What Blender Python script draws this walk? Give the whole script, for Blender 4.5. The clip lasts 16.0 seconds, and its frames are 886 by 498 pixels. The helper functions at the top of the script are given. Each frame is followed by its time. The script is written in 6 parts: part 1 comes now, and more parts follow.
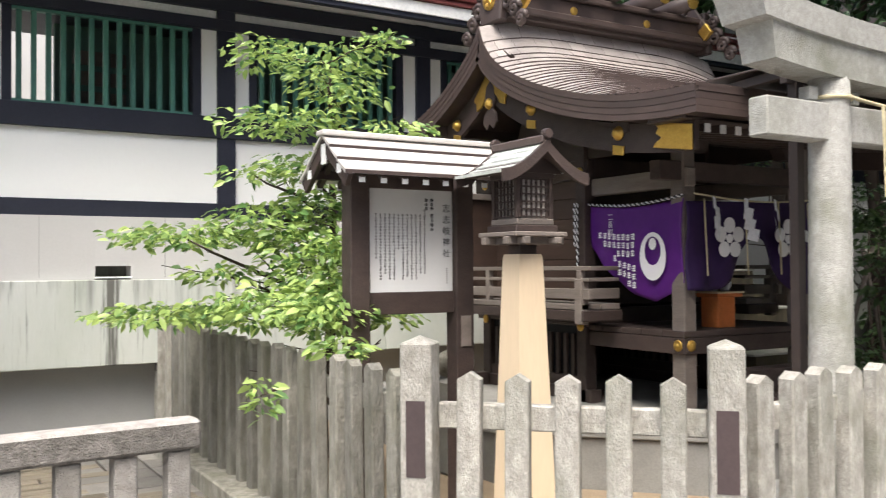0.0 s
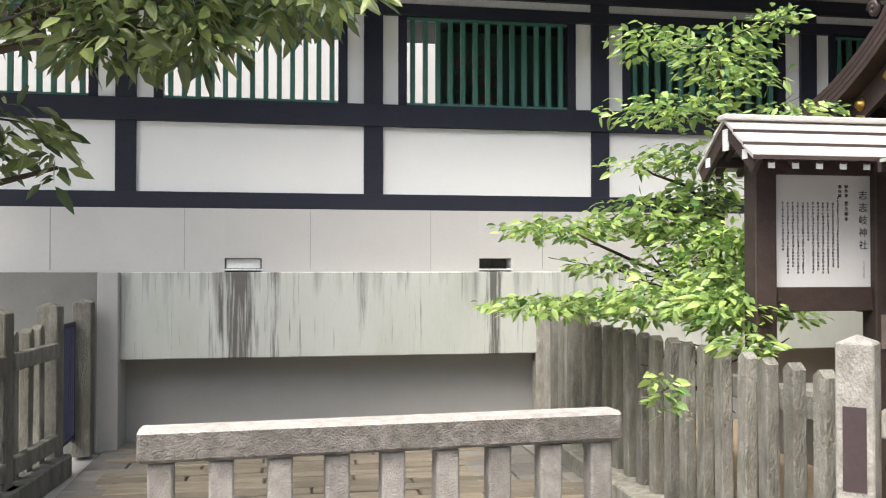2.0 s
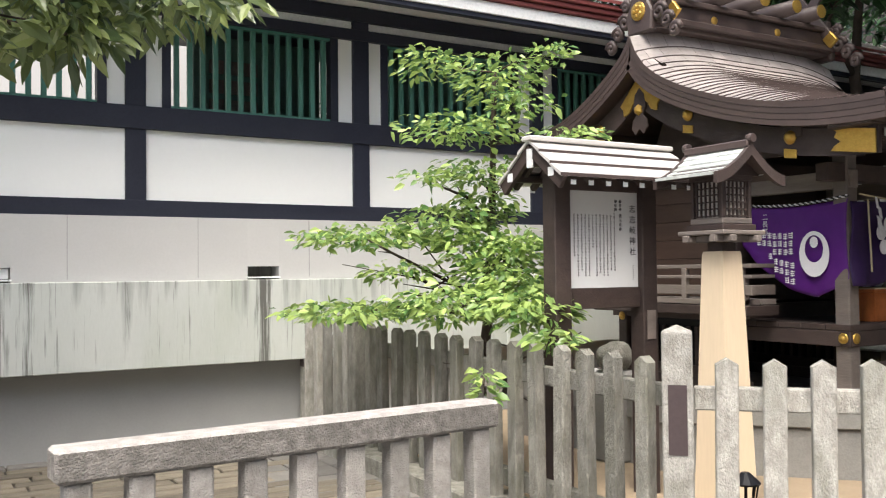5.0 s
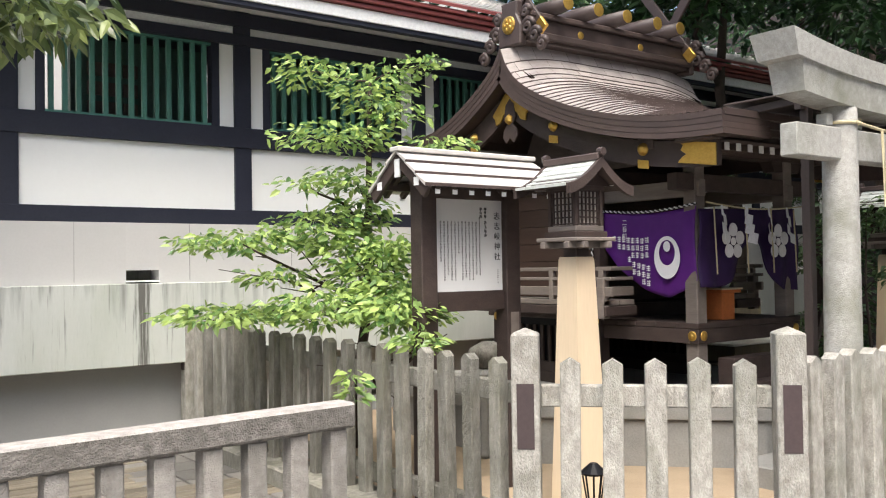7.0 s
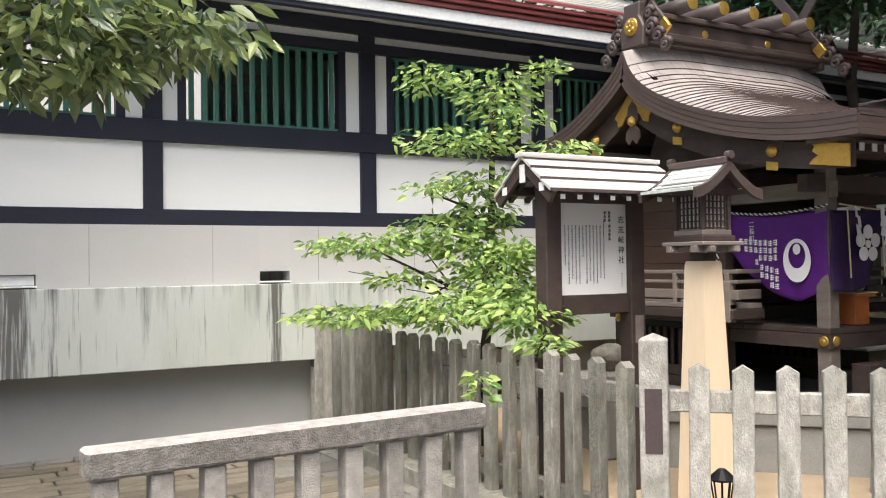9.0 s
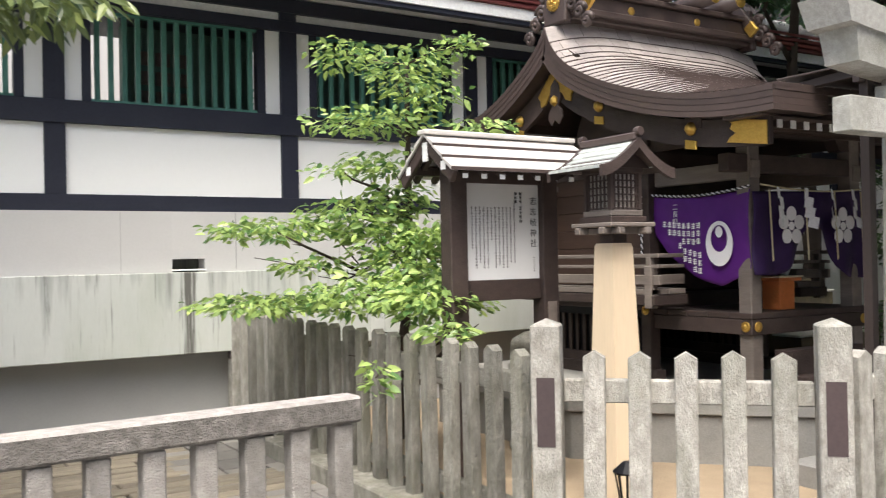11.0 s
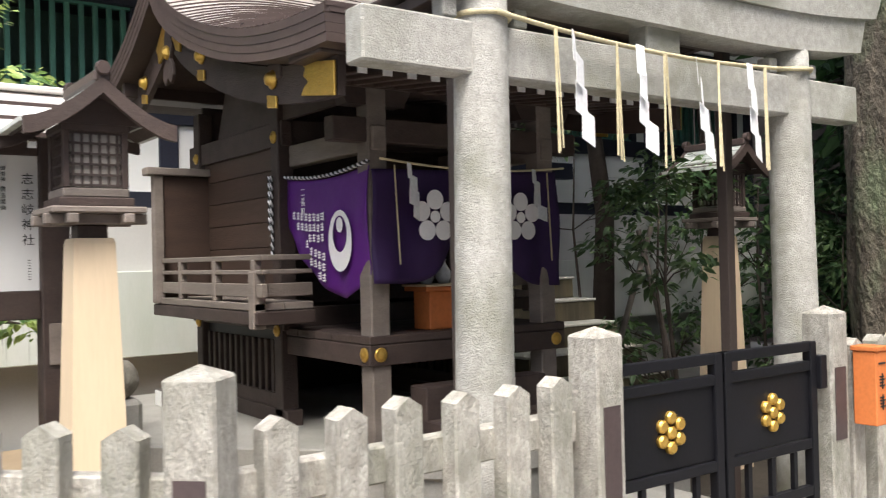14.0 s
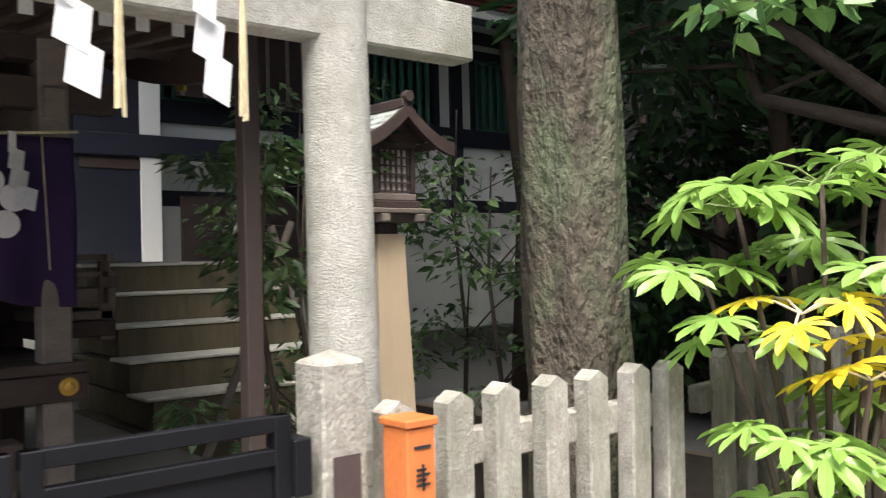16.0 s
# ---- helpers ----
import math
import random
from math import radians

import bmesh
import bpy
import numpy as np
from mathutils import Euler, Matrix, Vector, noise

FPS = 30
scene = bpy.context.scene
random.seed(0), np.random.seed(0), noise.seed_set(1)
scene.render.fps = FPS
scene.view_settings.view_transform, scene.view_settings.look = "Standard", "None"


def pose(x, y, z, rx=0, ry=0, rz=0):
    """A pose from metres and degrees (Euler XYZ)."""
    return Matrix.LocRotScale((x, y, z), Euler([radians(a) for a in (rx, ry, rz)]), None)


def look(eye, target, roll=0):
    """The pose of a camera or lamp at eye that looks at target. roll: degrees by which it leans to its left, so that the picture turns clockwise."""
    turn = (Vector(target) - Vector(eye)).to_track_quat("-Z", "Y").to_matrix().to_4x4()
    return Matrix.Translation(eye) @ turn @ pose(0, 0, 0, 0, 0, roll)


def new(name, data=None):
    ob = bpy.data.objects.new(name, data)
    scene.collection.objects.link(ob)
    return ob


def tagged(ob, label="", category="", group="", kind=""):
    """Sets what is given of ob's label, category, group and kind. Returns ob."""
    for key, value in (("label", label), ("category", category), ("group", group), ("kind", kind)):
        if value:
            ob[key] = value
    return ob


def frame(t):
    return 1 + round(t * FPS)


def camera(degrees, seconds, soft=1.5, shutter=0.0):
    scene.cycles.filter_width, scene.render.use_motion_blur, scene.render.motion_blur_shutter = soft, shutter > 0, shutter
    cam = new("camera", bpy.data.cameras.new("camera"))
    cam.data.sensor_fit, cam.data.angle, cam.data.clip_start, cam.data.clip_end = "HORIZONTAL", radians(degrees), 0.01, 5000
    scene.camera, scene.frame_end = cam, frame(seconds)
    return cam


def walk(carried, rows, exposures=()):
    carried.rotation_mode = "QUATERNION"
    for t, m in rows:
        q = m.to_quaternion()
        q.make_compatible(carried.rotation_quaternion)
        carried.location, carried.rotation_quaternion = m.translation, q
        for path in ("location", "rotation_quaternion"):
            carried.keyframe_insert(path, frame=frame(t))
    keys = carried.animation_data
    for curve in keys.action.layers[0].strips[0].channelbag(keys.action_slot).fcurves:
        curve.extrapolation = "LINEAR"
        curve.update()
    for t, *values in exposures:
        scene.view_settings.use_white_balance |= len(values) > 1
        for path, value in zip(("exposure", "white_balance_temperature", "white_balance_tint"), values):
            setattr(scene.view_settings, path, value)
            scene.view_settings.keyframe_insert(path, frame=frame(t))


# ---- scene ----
cam = camera(52.5, 16.0, soft=1.1, shutter=0.2)
PATH = [
    (0, (0.223, 0.100, 1.483), (1.253, 1.814, 1.524), -0.4),
    (0.5, (0.220, 0.155, 1.467), (1.041, 1.978, 1.517), -0.2),
    (1, (0.121, 0.134, 1.452), (0.740, 2.035, 1.503), -0.2),
    (1.5, (0.014, 0.164, 1.450), (0.465, 2.112, 1.494), -0.1),
    (2, (-0.027, 0.295, 1.464), (0.306, 2.267, 1.498), 0.0),
    (2.5, (-0.094, 0.385, 1.460), (0.223, 2.360, 1.501), 0.0),
    (3, (-0.160, 0.394, 1.446), (0.218, 2.357, 1.498), 0.0),
    (3.5, (-0.374, 0.408, 1.439), (0.182, 2.328, 1.496), -0.1),
    (4, (-0.586, 0.446, 1.441), (0.162, 2.300, 1.496), 0.1),
    (4.5, (-0.790, 0.478, 1.448), (0.118, 2.260, 1.500), -0.1),
    (5, (-0.899, 0.392, 1.453), (0.116, 2.114, 1.503), -0.6),
    (5.2, (-0.954, 0.335, 1.484), (0.098, 2.036, 1.521), -0.9),
    (7.5, (-0.839, 0.093, 1.502), (0.363, 1.691, 1.547), -0.8),
    (8, (-0.933, 0.088, 1.514), (0.220, 1.722, 1.559), -0.7),
    (8.5, (-0.985, 0.059, 1.547), (0.056, 1.766, 1.586), -0.7),
    (8.7, (-0.991, 0.045, 1.549), (-0.003, 1.783, 1.588), -0.8),
    (10.8, (-0.570, 0.046, 1.484), (0.429, 1.779, 1.503), -1.1),
    (11, (-0.478, 0.100, 1.492), (0.568, 1.805, 1.509), -1.1),
    (11.5, (-0.177, 0.176, 1.492), (0.976, 1.810, 1.498), -1.4),
    (12, (0.268, 0.197, 1.467), (1.441, 1.817, 1.482), -1.3),
    (12.5, (0.633, 0.306, 1.478), (1.834, 1.906, 1.496), -1.4),
    (13, (1.121, 0.311, 1.477), (2.306, 1.922, 1.494), -1.4),
    (13.5, (1.592, 0.350, 1.456), (2.766, 1.969, 1.473), -1.4),
    (14, (2.125, 0.395, 1.440), (3.297, 2.015, 1.463), -1.3),
    (14.5, (2.700, 0.416, 1.444), (3.887, 2.026, 1.464), -1.3),
    (15, (3.281, 0.518, 1.427), (4.490, 2.111, 1.454), -1.3),
    (15.5, (3.887, 0.532, 1.418), (5.119, 2.108, 1.447), -1.5),
    (16, (4.508, 0.630, 1.427), (5.787, 2.168, 1.450), -1.3),
]
EXPOSURE = [(0, 1.18, 6400, 7.5), (12, 1.12, 6400, 7.5), (13, 1.24, 6400, 7.5), (14.4, 1.26, 6400, 7.5), (15, 1.52, 6400, 7.5), (15.5, 1.40, 6400, 7.5), (16, 1.46, 6400, 7.5)]
walk(cam, [(t, look(eye, target, roll)) for t, eye, target, roll in PATH], EXPOSURE)

# ---- light ----
world = bpy.data.worlds.new("sky")
scene.world = world
world.use_nodes = True
wn = world.node_tree
sky = wn.nodes.new("ShaderNodeTexSky")
sky.sky_type, sky.sun_disc = "NISHITA", False
sky.sun_elevation, sky.sun_rotation = radians(62), radians(215)
sky.air_density, sky.dust_density, sky.ozone_density = 1.0, 6.0, 1.0
wn.links.new(sky.outputs[0], wn.nodes["Background"].inputs[0])
wn.nodes["Background"].inputs[1].default_value = 0.15
sun = new("sun", bpy.data.lights.new("sun", "SUN"))
sun.data.energy, sun.data.angle, sun.data.color = 2.5, radians(40), (1.0, 0.97, 0.92)
sun.matrix_world = look((-4.5, -5, 12), (0, 0, 0))


# ---- materials ----
def material(name, base, second=None, rough=0.7, scale=6.0, amount=0.5, bump=0.15, fine=60.0, metal=0.0, stretch=(1, 1, 1), random=0.12,
             third=None, coarse=1.3, spec=0.4, third_amount=0.4, translucent=0.0, grain_amount=0.35, depth=0.01, island=False):
    m = bpy.data.materials.new(name)
    m.use_nodes = True
    nt = m.node_tree
    b = nt.nodes["Principled BSDF"]
    second = second or tuple(c * 0.6 for c in base)
    tc, info, mp = nt.nodes.new("ShaderNodeTexCoord"), nt.nodes.new("ShaderNodeObjectInfo"), nt.nodes.new("ShaderNodeMapping")
    mp.inputs["Scale"].default_value = stretch
    add = nt.nodes.new("ShaderNodeVectorMath")
    mul = nt.nodes.new("ShaderNodeMath")
    mul.operation, mul.inputs[1].default_value = "MULTIPLY", 37.0
    nt.links.new(info.outputs["Random"], mul.inputs[0])
    nt.links.new(tc.outputs["Object"], add.inputs[0])
    nt.links.new(mul.outputs[0], add.inputs[1])
    nt.links.new(add.outputs[0], mp.inputs[0])

    def noise_at(s, detail=6.0, r=0.6):
        n = nt.nodes.new("ShaderNodeTexNoise")
        n.inputs["Scale"].default_value, n.inputs["Detail"].default_value, n.inputs["Roughness"].default_value = s, detail, r
        nt.links.new(mp.outputs[0], n.inputs["Vector"])
        return n

    def ramp(src, lo, hi):
        r = nt.nodes.new("ShaderNodeMapRange")
        r.inputs[1].default_value, r.inputs[2].default_value = lo, hi
        nt.links.new(src, r.inputs[0])
        return r.outputs[0]

    def mix(fac, a, bb, mode="MIX"):
        x = nt.nodes.new("ShaderNodeMix")
        x.data_type, x.blend_type = "RGBA", mode
        for sock, v in ((x.inputs[0], fac), (x.inputs[6], a), (x.inputs[7], bb)):
            if isinstance(v, bpy.types.NodeSocket):
                nt.links.new(v, sock)
            else:
                sock.default_value = (*v, 1) if isinstance(v, tuple) else v
        return x.outputs[2]

    grain = noise_at(fine, 3.0)
    mid = noise_at(scale)
    f = nt.nodes.new("ShaderNodeMath")
    f.operation, f.inputs[1].default_value = "MULTIPLY", amount
    nt.links.new(ramp(mid.outputs[0], 0.35, 0.7), f.inputs[0])
    col = mix(f.outputs[0], tuple(base), tuple(second))
    if third:
        g = nt.nodes.new("ShaderNodeMath")
        g.operation, g.inputs[1].default_value = "MULTIPLY", third_amount
        nt.links.new(ramp(noise_at(coarse, 4.0).outputs[0], 0.48, 0.68), g.inputs[0])
        col = mix(g.outputs[0], col, tuple(third))
    gr = nt.nodes.new("ShaderNodeMath")
    gr.operation, gr.inputs[1].default_value = "MULTIPLY", grain_amount
    nt.links.new(ramp(grain.outputs[0], 0.4, 0.75), gr.inputs[0])
    col = mix(gr.outputs[0], col, tuple(c * 0.55 for c in base))
    hsv = nt.nodes.new("ShaderNodeHueSaturation")
    val = nt.nodes.new("ShaderNodeMapRange")
    val.inputs[3].default_value, val.inputs[4].default_value = 1 - random, 1 + random
    if island:
        nt.links.new(nt.nodes.new("ShaderNodeNewGeometry").outputs["Random Per Island"], val.inputs[0])
    else:
        nt.links.new(info.outputs["Random"], val.inputs[0])
    nt.links.new(val.outputs[0], hsv.inputs["Value"])
    nt.links.new(col, hsv.inputs["Color"])
    nt.links.new(hsv.outputs[0], b.inputs["Base Color"])
    rr = nt.nodes.new("ShaderNodeMapRange")
    rr.inputs[3].default_value, rr.inputs[4].default_value = max(0.05, rough - 0.1), min(1, rough + 0.1)
    nt.links.new(mid.outputs[0], rr.inputs[0])
    nt.links.new(rr.outputs[0], b.inputs["Roughness"])
    b.inputs["Metallic"].default_value = metal
    b.inputs["Specular IOR Level"].default_value = spec
    if bump:
        bp = nt.nodes.new("ShaderNodeBump")
        bp.inputs["Strength"].default_value, bp.inputs["Distance"].default_value = bump, depth
        nt.links.new(grain.outputs[0], bp.inputs["Height"])
        nt.links.new(bp.outputs[0], b.inputs["Normal"])
    if translucent:
        tr, ms = nt.nodes.new("ShaderNodeBsdfTranslucent"), nt.nodes.new("ShaderNodeMixShader")
        nt.links.new(hsv.outputs[0], tr.inputs[0])
        ms.inputs[0].default_value = translucent
        nt.links.new(b.outputs[0], ms.inputs[1])
        nt.links.new(tr.outputs[0], ms.inputs[2])
        nt.links.new(ms.outputs[0], nt.nodes["Material Output"].inputs[0])
    return m


def leaf_material(name, young, old, rough=0.4, translucent=0.3):
    """Leaves that differ one by one, by island."""
    m = bpy.data.materials.new(name)
    m.use_nodes = True
    nt = m.node_tree
    b = nt.nodes["Principled BSDF"]
    geo, rmp = nt.nodes.new("ShaderNodeNewGeometry"), nt.nodes.new("ShaderNodeValToRGB")
    rmp.color_ramp.elements[0].color, rmp.color_ramp.elements[1].color = (*old, 1), (*young, 1)
    nt.links.new(geo.outputs["Random Per Island"], rmp.inputs[0])
    nt.links.new(rmp.outputs[0], b.inputs["Base Color"])
    b.inputs["Roughness"].default_value = rough
    tr, ms = nt.nodes.new("ShaderNodeBsdfTranslucent"), nt.nodes.new("ShaderNodeMixShader")
    nt.links.new(rmp.outputs[0], tr.inputs[0])
    ms.inputs[0].default_value = translucent
    nt.links.new(b.outputs[0], ms.inputs[1])
    nt.links.new(tr.outputs[0], ms.inputs[2])
    nt.links.new(ms.outputs[0], nt.nodes["Material Output"].inputs[0])
    return m


GRANITE = material("pale_granite", (0.45, 0.428, 0.388), (0.215, 0.20, 0.172), 0.92, 24, 0.95, 0.8, 130, stretch=(1, 1, 0.5), third=(0.15, 0.155, 0.115), coarse=3.2, third_amount=0.75, depth=0.012, random=0.10, grain_amount=0.7)
GRANITE_GREY = material("grey_granite", (0.37, 0.355, 0.32), (0.17, 0.16, 0.135), 0.93, 18, 0.9, 0.8, 120, stretch=(1, 1, 0.4), third=(0.15, 0.15, 0.11), coarse=2.6, third_amount=0.7, random=0.32, depth=0.015, grain_amount=0.6)
GRANITE_DARK = material("weathered_shaded_granite", (0.29, 0.275, 0.24), (0.115, 0.108, 0.085), 0.94, 16, 0.9, 0.9, 110, stretch=(1, 1, 0.38), third=(0.135, 0.132, 0.088), coarse=2.6, third_amount=0.8, random=0.24, depth=0.02, grain_amount=0.6)
RAIL_TOP = material("paler_granite_top", (0.43, 0.40, 0.375), (0.26, 0.235, 0.215), 0.88, 20, 0.9, 0.7, 130)
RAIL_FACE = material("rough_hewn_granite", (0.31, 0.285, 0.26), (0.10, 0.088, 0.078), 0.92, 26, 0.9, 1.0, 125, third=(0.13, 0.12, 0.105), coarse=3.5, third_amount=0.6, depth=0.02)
BALUSTER = material("rough_granite_baluster", (0.37, 0.345, 0.32), (0.21, 0.19, 0.175), 0.92, 18, 0.85, 1.0, 135, third=(0.21, 0.195, 0.165), coarse=3.0, depth=0.012)
TORII = material("torii_granite", (0.45, 0.44, 0.412), (0.30, 0.292, 0.265), 0.9, 30, 0.85, 0.7, 150, third=(0.175, 0.178, 0.13), coarse=2.2, third_amount=0.8, depth=0.01, random=0.05, grain_amount=0.65)
PLASTER = material("white_plaster", (0.86, 0.86, 0.84), (0.82, 0.82, 0.80), 0.8, 0.8, 0.5, 0.02, 30, random=0.02, grain_amount=0.03)
CONCRETE = material("painted_concrete", (0.53, 0.52, 0.505), (0.46, 0.455, 0.44), 0.8, 0.9, 0.7, 0.06, 50, random=0.02, third=(0.46, 0.46, 0.44), coarse=0.6, grain_amount=0.08)
LEDGE_CONCRETE = material("streaked_concrete", (0.54, 0.555, 0.52), (0.42, 0.455, 0.42), 0.8, 1.6, 0.5, 0.06, 40, random=0.02, stretch=(1.6, 1, 0.4), third=(0.40, 0.43, 0.36), coarse=1.3, third_amount=0.5, grain_amount=0.1)
BLACK_BEAM = material("black_lacquered_timber", (0.020, 0.022, 0.036), (0.030, 0.032, 0.048), 0.5, 3, 0.6, 0.08, 60, spec=0.3)
GREY_RENDER = material("grey_cement_render", (0.345, 0.342, 0.328), (0.28, 0.28, 0.27), 0.85, 1.0, 0.7, 0.06, 50, grain_amount=0.1)
# damp cement, its grey also lowered to hold the overhanging tree's shade
DAMP_SHADED_RENDER = material("damp_shaded_cement", (0.20, 0.198, 0.185), (0.135, 0.134, 0.125), 0.88, 1.6, 0.8, 0.1, 50, third=(0.10, 0.10, 0.088), coarse=0.9, grain_amount=0.2)
GREEN = material("green_painted_slats", (0.075, 0.21, 0.165), (0.055, 0.165, 0.125), 0.5, 8, 0.5, 0.05, 60)
GREEN_DARK = material("dark_green_shutter", (0.13, 0.23, 0.19), (0.095, 0.17, 0.14), 0.6, 4, 0.5, 0.05, 50)
WOOD_DARK = material("dark_weathered_cedar", (0.056, 0.037, 0.032), (0.030, 0.021, 0.019), 0.65, 6, 0.75, 0.3, 60, third=(0.078, 0.058, 0.051), coarse=2.0, stretch=(1, 1, 1.6))
WOOD_BROWN = material("brown_cedar_boards", (0.062, 0.036, 0.026), (0.038, 0.023, 0.017), 0.65, 4, 0.7, 0.2, 40, stretch=(1, 0.3, 3))
WOOD_GREY = material("silvered_cedar", (0.20, 0.168, 0.148), (0.11, 0.09, 0.078), 0.75, 5, 0.7, 0.3, 60, stretch=(1, 0.3, 2))
WOOD_PALE = material("pale_hinoki_post", (0.64, 0.52, 0.37), (0.58, 0.46, 0.32), 0.55, 2.5, 0.5, 0.06, 40, stretch=(1.5, 1.5, 0.2), third=(0.54, 0.41, 0.27), third_amount=0.35, grain_amount=0.12, random=0.03)
SHINGLE = material("oxidised_copper_shingles", (0.36, 0.322, 0.305), (0.22, 0.19, 0.176), 0.45, 7, 0.8, 0.2, 40, metal=0.1, stretch=(0.7, 2, 2), third=(0.42, 0.385, 0.37), coarse=1.3, spec=0.6, random=0.16, island=True)
EDGE_COPPER = material("brown_copper_verge", (0.066, 0.046, 0.041), (0.038, 0.027, 0.025), 0.5, 4, 0.6, 0.15, 40, spec=0.4)
GOLD = material("gilt_brass", (0.66, 0.42, 0.10), (0.50, 0.29, 0.06), 0.34, 25, 0.7, 0.3, 90, metal=0.8, random=0.05)
ROOF_METAL = material("brushed_zinc_roof", (0.62, 0.59, 0.56), (0.42, 0.39, 0.36), 0.5, 3, 0.6, 0.08, 40, metal=0.15, stretch=(0.4, 3, 3))
LANTERN_TILE = material("grey_green_copper_tile", (0.55, 0.58, 0.55), (0.30, 0.31, 0.29), 0.5, 8, 0.8, 0.15, 50, metal=0.1, random=0.25)
PAPER = material("white_sign_board", (0.72, 0.72, 0.72), (0.67, 0.67, 0.67), 0.5, 2, 0.5, 0.02, 30, grain_amount=0.04)
SHOJI = material("lantern_paper", (0.45, 0.42, 0.38), (0.36, 0.33, 0.30), 0.8, 8, 0.5, 0.02, 30)
INK = material("black_ink", (0.02, 0.02, 0.022), rough=0.6, bump=0)
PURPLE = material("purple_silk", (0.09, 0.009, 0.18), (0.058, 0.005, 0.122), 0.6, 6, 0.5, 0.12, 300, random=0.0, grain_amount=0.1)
# the curtain's purple again, darkened by the porch shade put into its colour
PURPLE_SHADED = material("shaded_violet_silk", (0.024, 0.006, 0.058), (0.015, 0.004, 0.036), 0.7, 6, 0.5, 0.12, 300, random=0.0, grain_amount=0.1)
WHITE_CLOTH = material("white_dye", (0.78, 0.76, 0.78), (0.70, 0.68, 0.72), 0.8, 20, 0.3, 0.05, 200)
WASHI = material("white_folded_paper", (0.84, 0.84, 0.86), (0.78, 0.78, 0.82), 0.8, 6, 0.3, 0.03, 60, translucent=0.25)
STRAW = material("rice_straw", (0.55, 0.48, 0.31), (0.40, 0.34, 0.21), 0.8, 30, 0.6, 0.3, 120)
IRON = material("black_iron", (0.0065, 0.0065, 0.0085), (0.010, 0.010, 0.013), 0.45, 8, 0.5, 0.05, 60, spec=0.15)
STEEL_BROWN = material("brown_painted_steel", (0.055, 0.042, 0.038), (0.04, 0.03, 0.028), 0.5, 6, 0.5, 0.05, 60)
NAVY = material("navy_iron", (0.018, 0.02, 0.05), (0.03, 0.03, 0.06), 0.45, 6, 0.5, 0.05, 60)
PLATE = material("brown_name_plate", (0.058, 0.040, 0.040), (0.042, 0.03, 0.031), 0.5, 8, 0.5, 0.05, 60)
ORANGE = material("orange_lacquer_box", (0.56, 0.17, 0.05), (0.47, 0.13, 0.035), 0.5, 5, 0.5, 0.05, 50)
STONE = material("cut_stone_base", (0.30, 0.29, 0.27), (0.21, 0.20, 0.19), 0.85, 5, 0.6, 0.3, 80, third=(0.16, 0.16, 0.13))
SAND = material("tan_packed_sand", (0.36, 0.275, 0.185), (0.27, 0.20, 0.135), 0.95, 4, 0.6, 0.4, 140)
ASPHALT = material("grey_paving", (0.30, 0.29, 0.275), (0.23, 0.22, 0.21), 0.9, 3, 0.6, 0.3, 120)
PAVER = material("grey_paver", (0.18, 0.168, 0.155), (0.115, 0.107, 0.098), 0.85, 6, 0.6, 0.3, 90, random=0.22)
TAN_SLAB = material("tan_stone_slab", (0.185, 0.158, 0.118), (0.11, 0.092, 0.07), 0.88, 9, 0.8, 0.5, 90, stretch=(0.4, 2, 1), random=0.28)
EARTH = material("dark_soil", (0.055, 0.045, 0.035), (0.03, 0.026, 0.02), 0.95, 8, 0.7, 0.6, 50)
BARK = material("bark", (0.115, 0.098, 0.075), (0.028, 0.023, 0.018), 0.95, 20, 0.95, 1.0, 34, stretch=(1, 1, 0.5), third=(0.125, 0.165, 0.09), coarse=2.8, third_amount=0.8, depth=0.05)
TWIG = material("dark_twig_bark", (0.07, 0.052, 0.04), (0.045, 0.034, 0.027), 0.9, 12, 0.6, 0.4, 60)
RED_ROOF = material("red_copper_roof", (0.25, 0.07, 0.065), (0.18, 0.05, 0.05), 0.5, 3, 0.5, 0.1, 40)
WHITE_TRIM = material("white_painted_trim", (0.78, 0.78, 0.77), (0.70, 0.70, 0.69), 0.6, 3, 0.4, 0.03, 40)
PORCELAIN = material("white_porcelain", (0.78, 0.79, 0.82), (0.72, 0.73, 0.78), 0.15, 5, 0.3, 0.0, 40)
STAIN = material("black_water_stain", (0.10, 0.095, 0.085), (0.20, 0.20, 0.18), 0.85, 6, 0.9, 0.05, 50, stretch=(3, 1, 0.3))
LEAF_YOUNG = leaf_material("young_evergreen_leaves", (0.46, 0.58, 0.18), (0.085, 0.185, 0.055), 0.28, 0.4)
LEAF_DEEP = leaf_material("deep_green_leaves", (0.052, 0.125, 0.036), (0.014, 0.04, 0.015), 0.42, 0.14)
LEAF_OVER = leaf_material("glossy_olive_leaves", (0.27, 0.32, 0.11), (0.045, 0.075, 0.032), 0.28, 0.3)
LEAF_FATSIA = leaf_material("fatsia_leaves", (0.26, 0.42, 0.095), (0.075, 0.185, 0.05), 0.32, 0.35)
LEAF_BROAD = leaf_material("mid_green_broad_leaves", (0.17, 0.29, 0.09), (0.05, 0.12, 0.035), 0.35, 0.25)
LEAF_SHRUB = leaf_material("shrub_leaves", (0.12, 0.19, 0.07), (0.03, 0.07, 0.025), 0.38, 0.22)
LEAF_YELLOW = leaf_material("yellowing_fatsia_leaves", (0.80, 0.62, 0.05), (0.62, 0.55, 0.08), 0.4, 0.4)


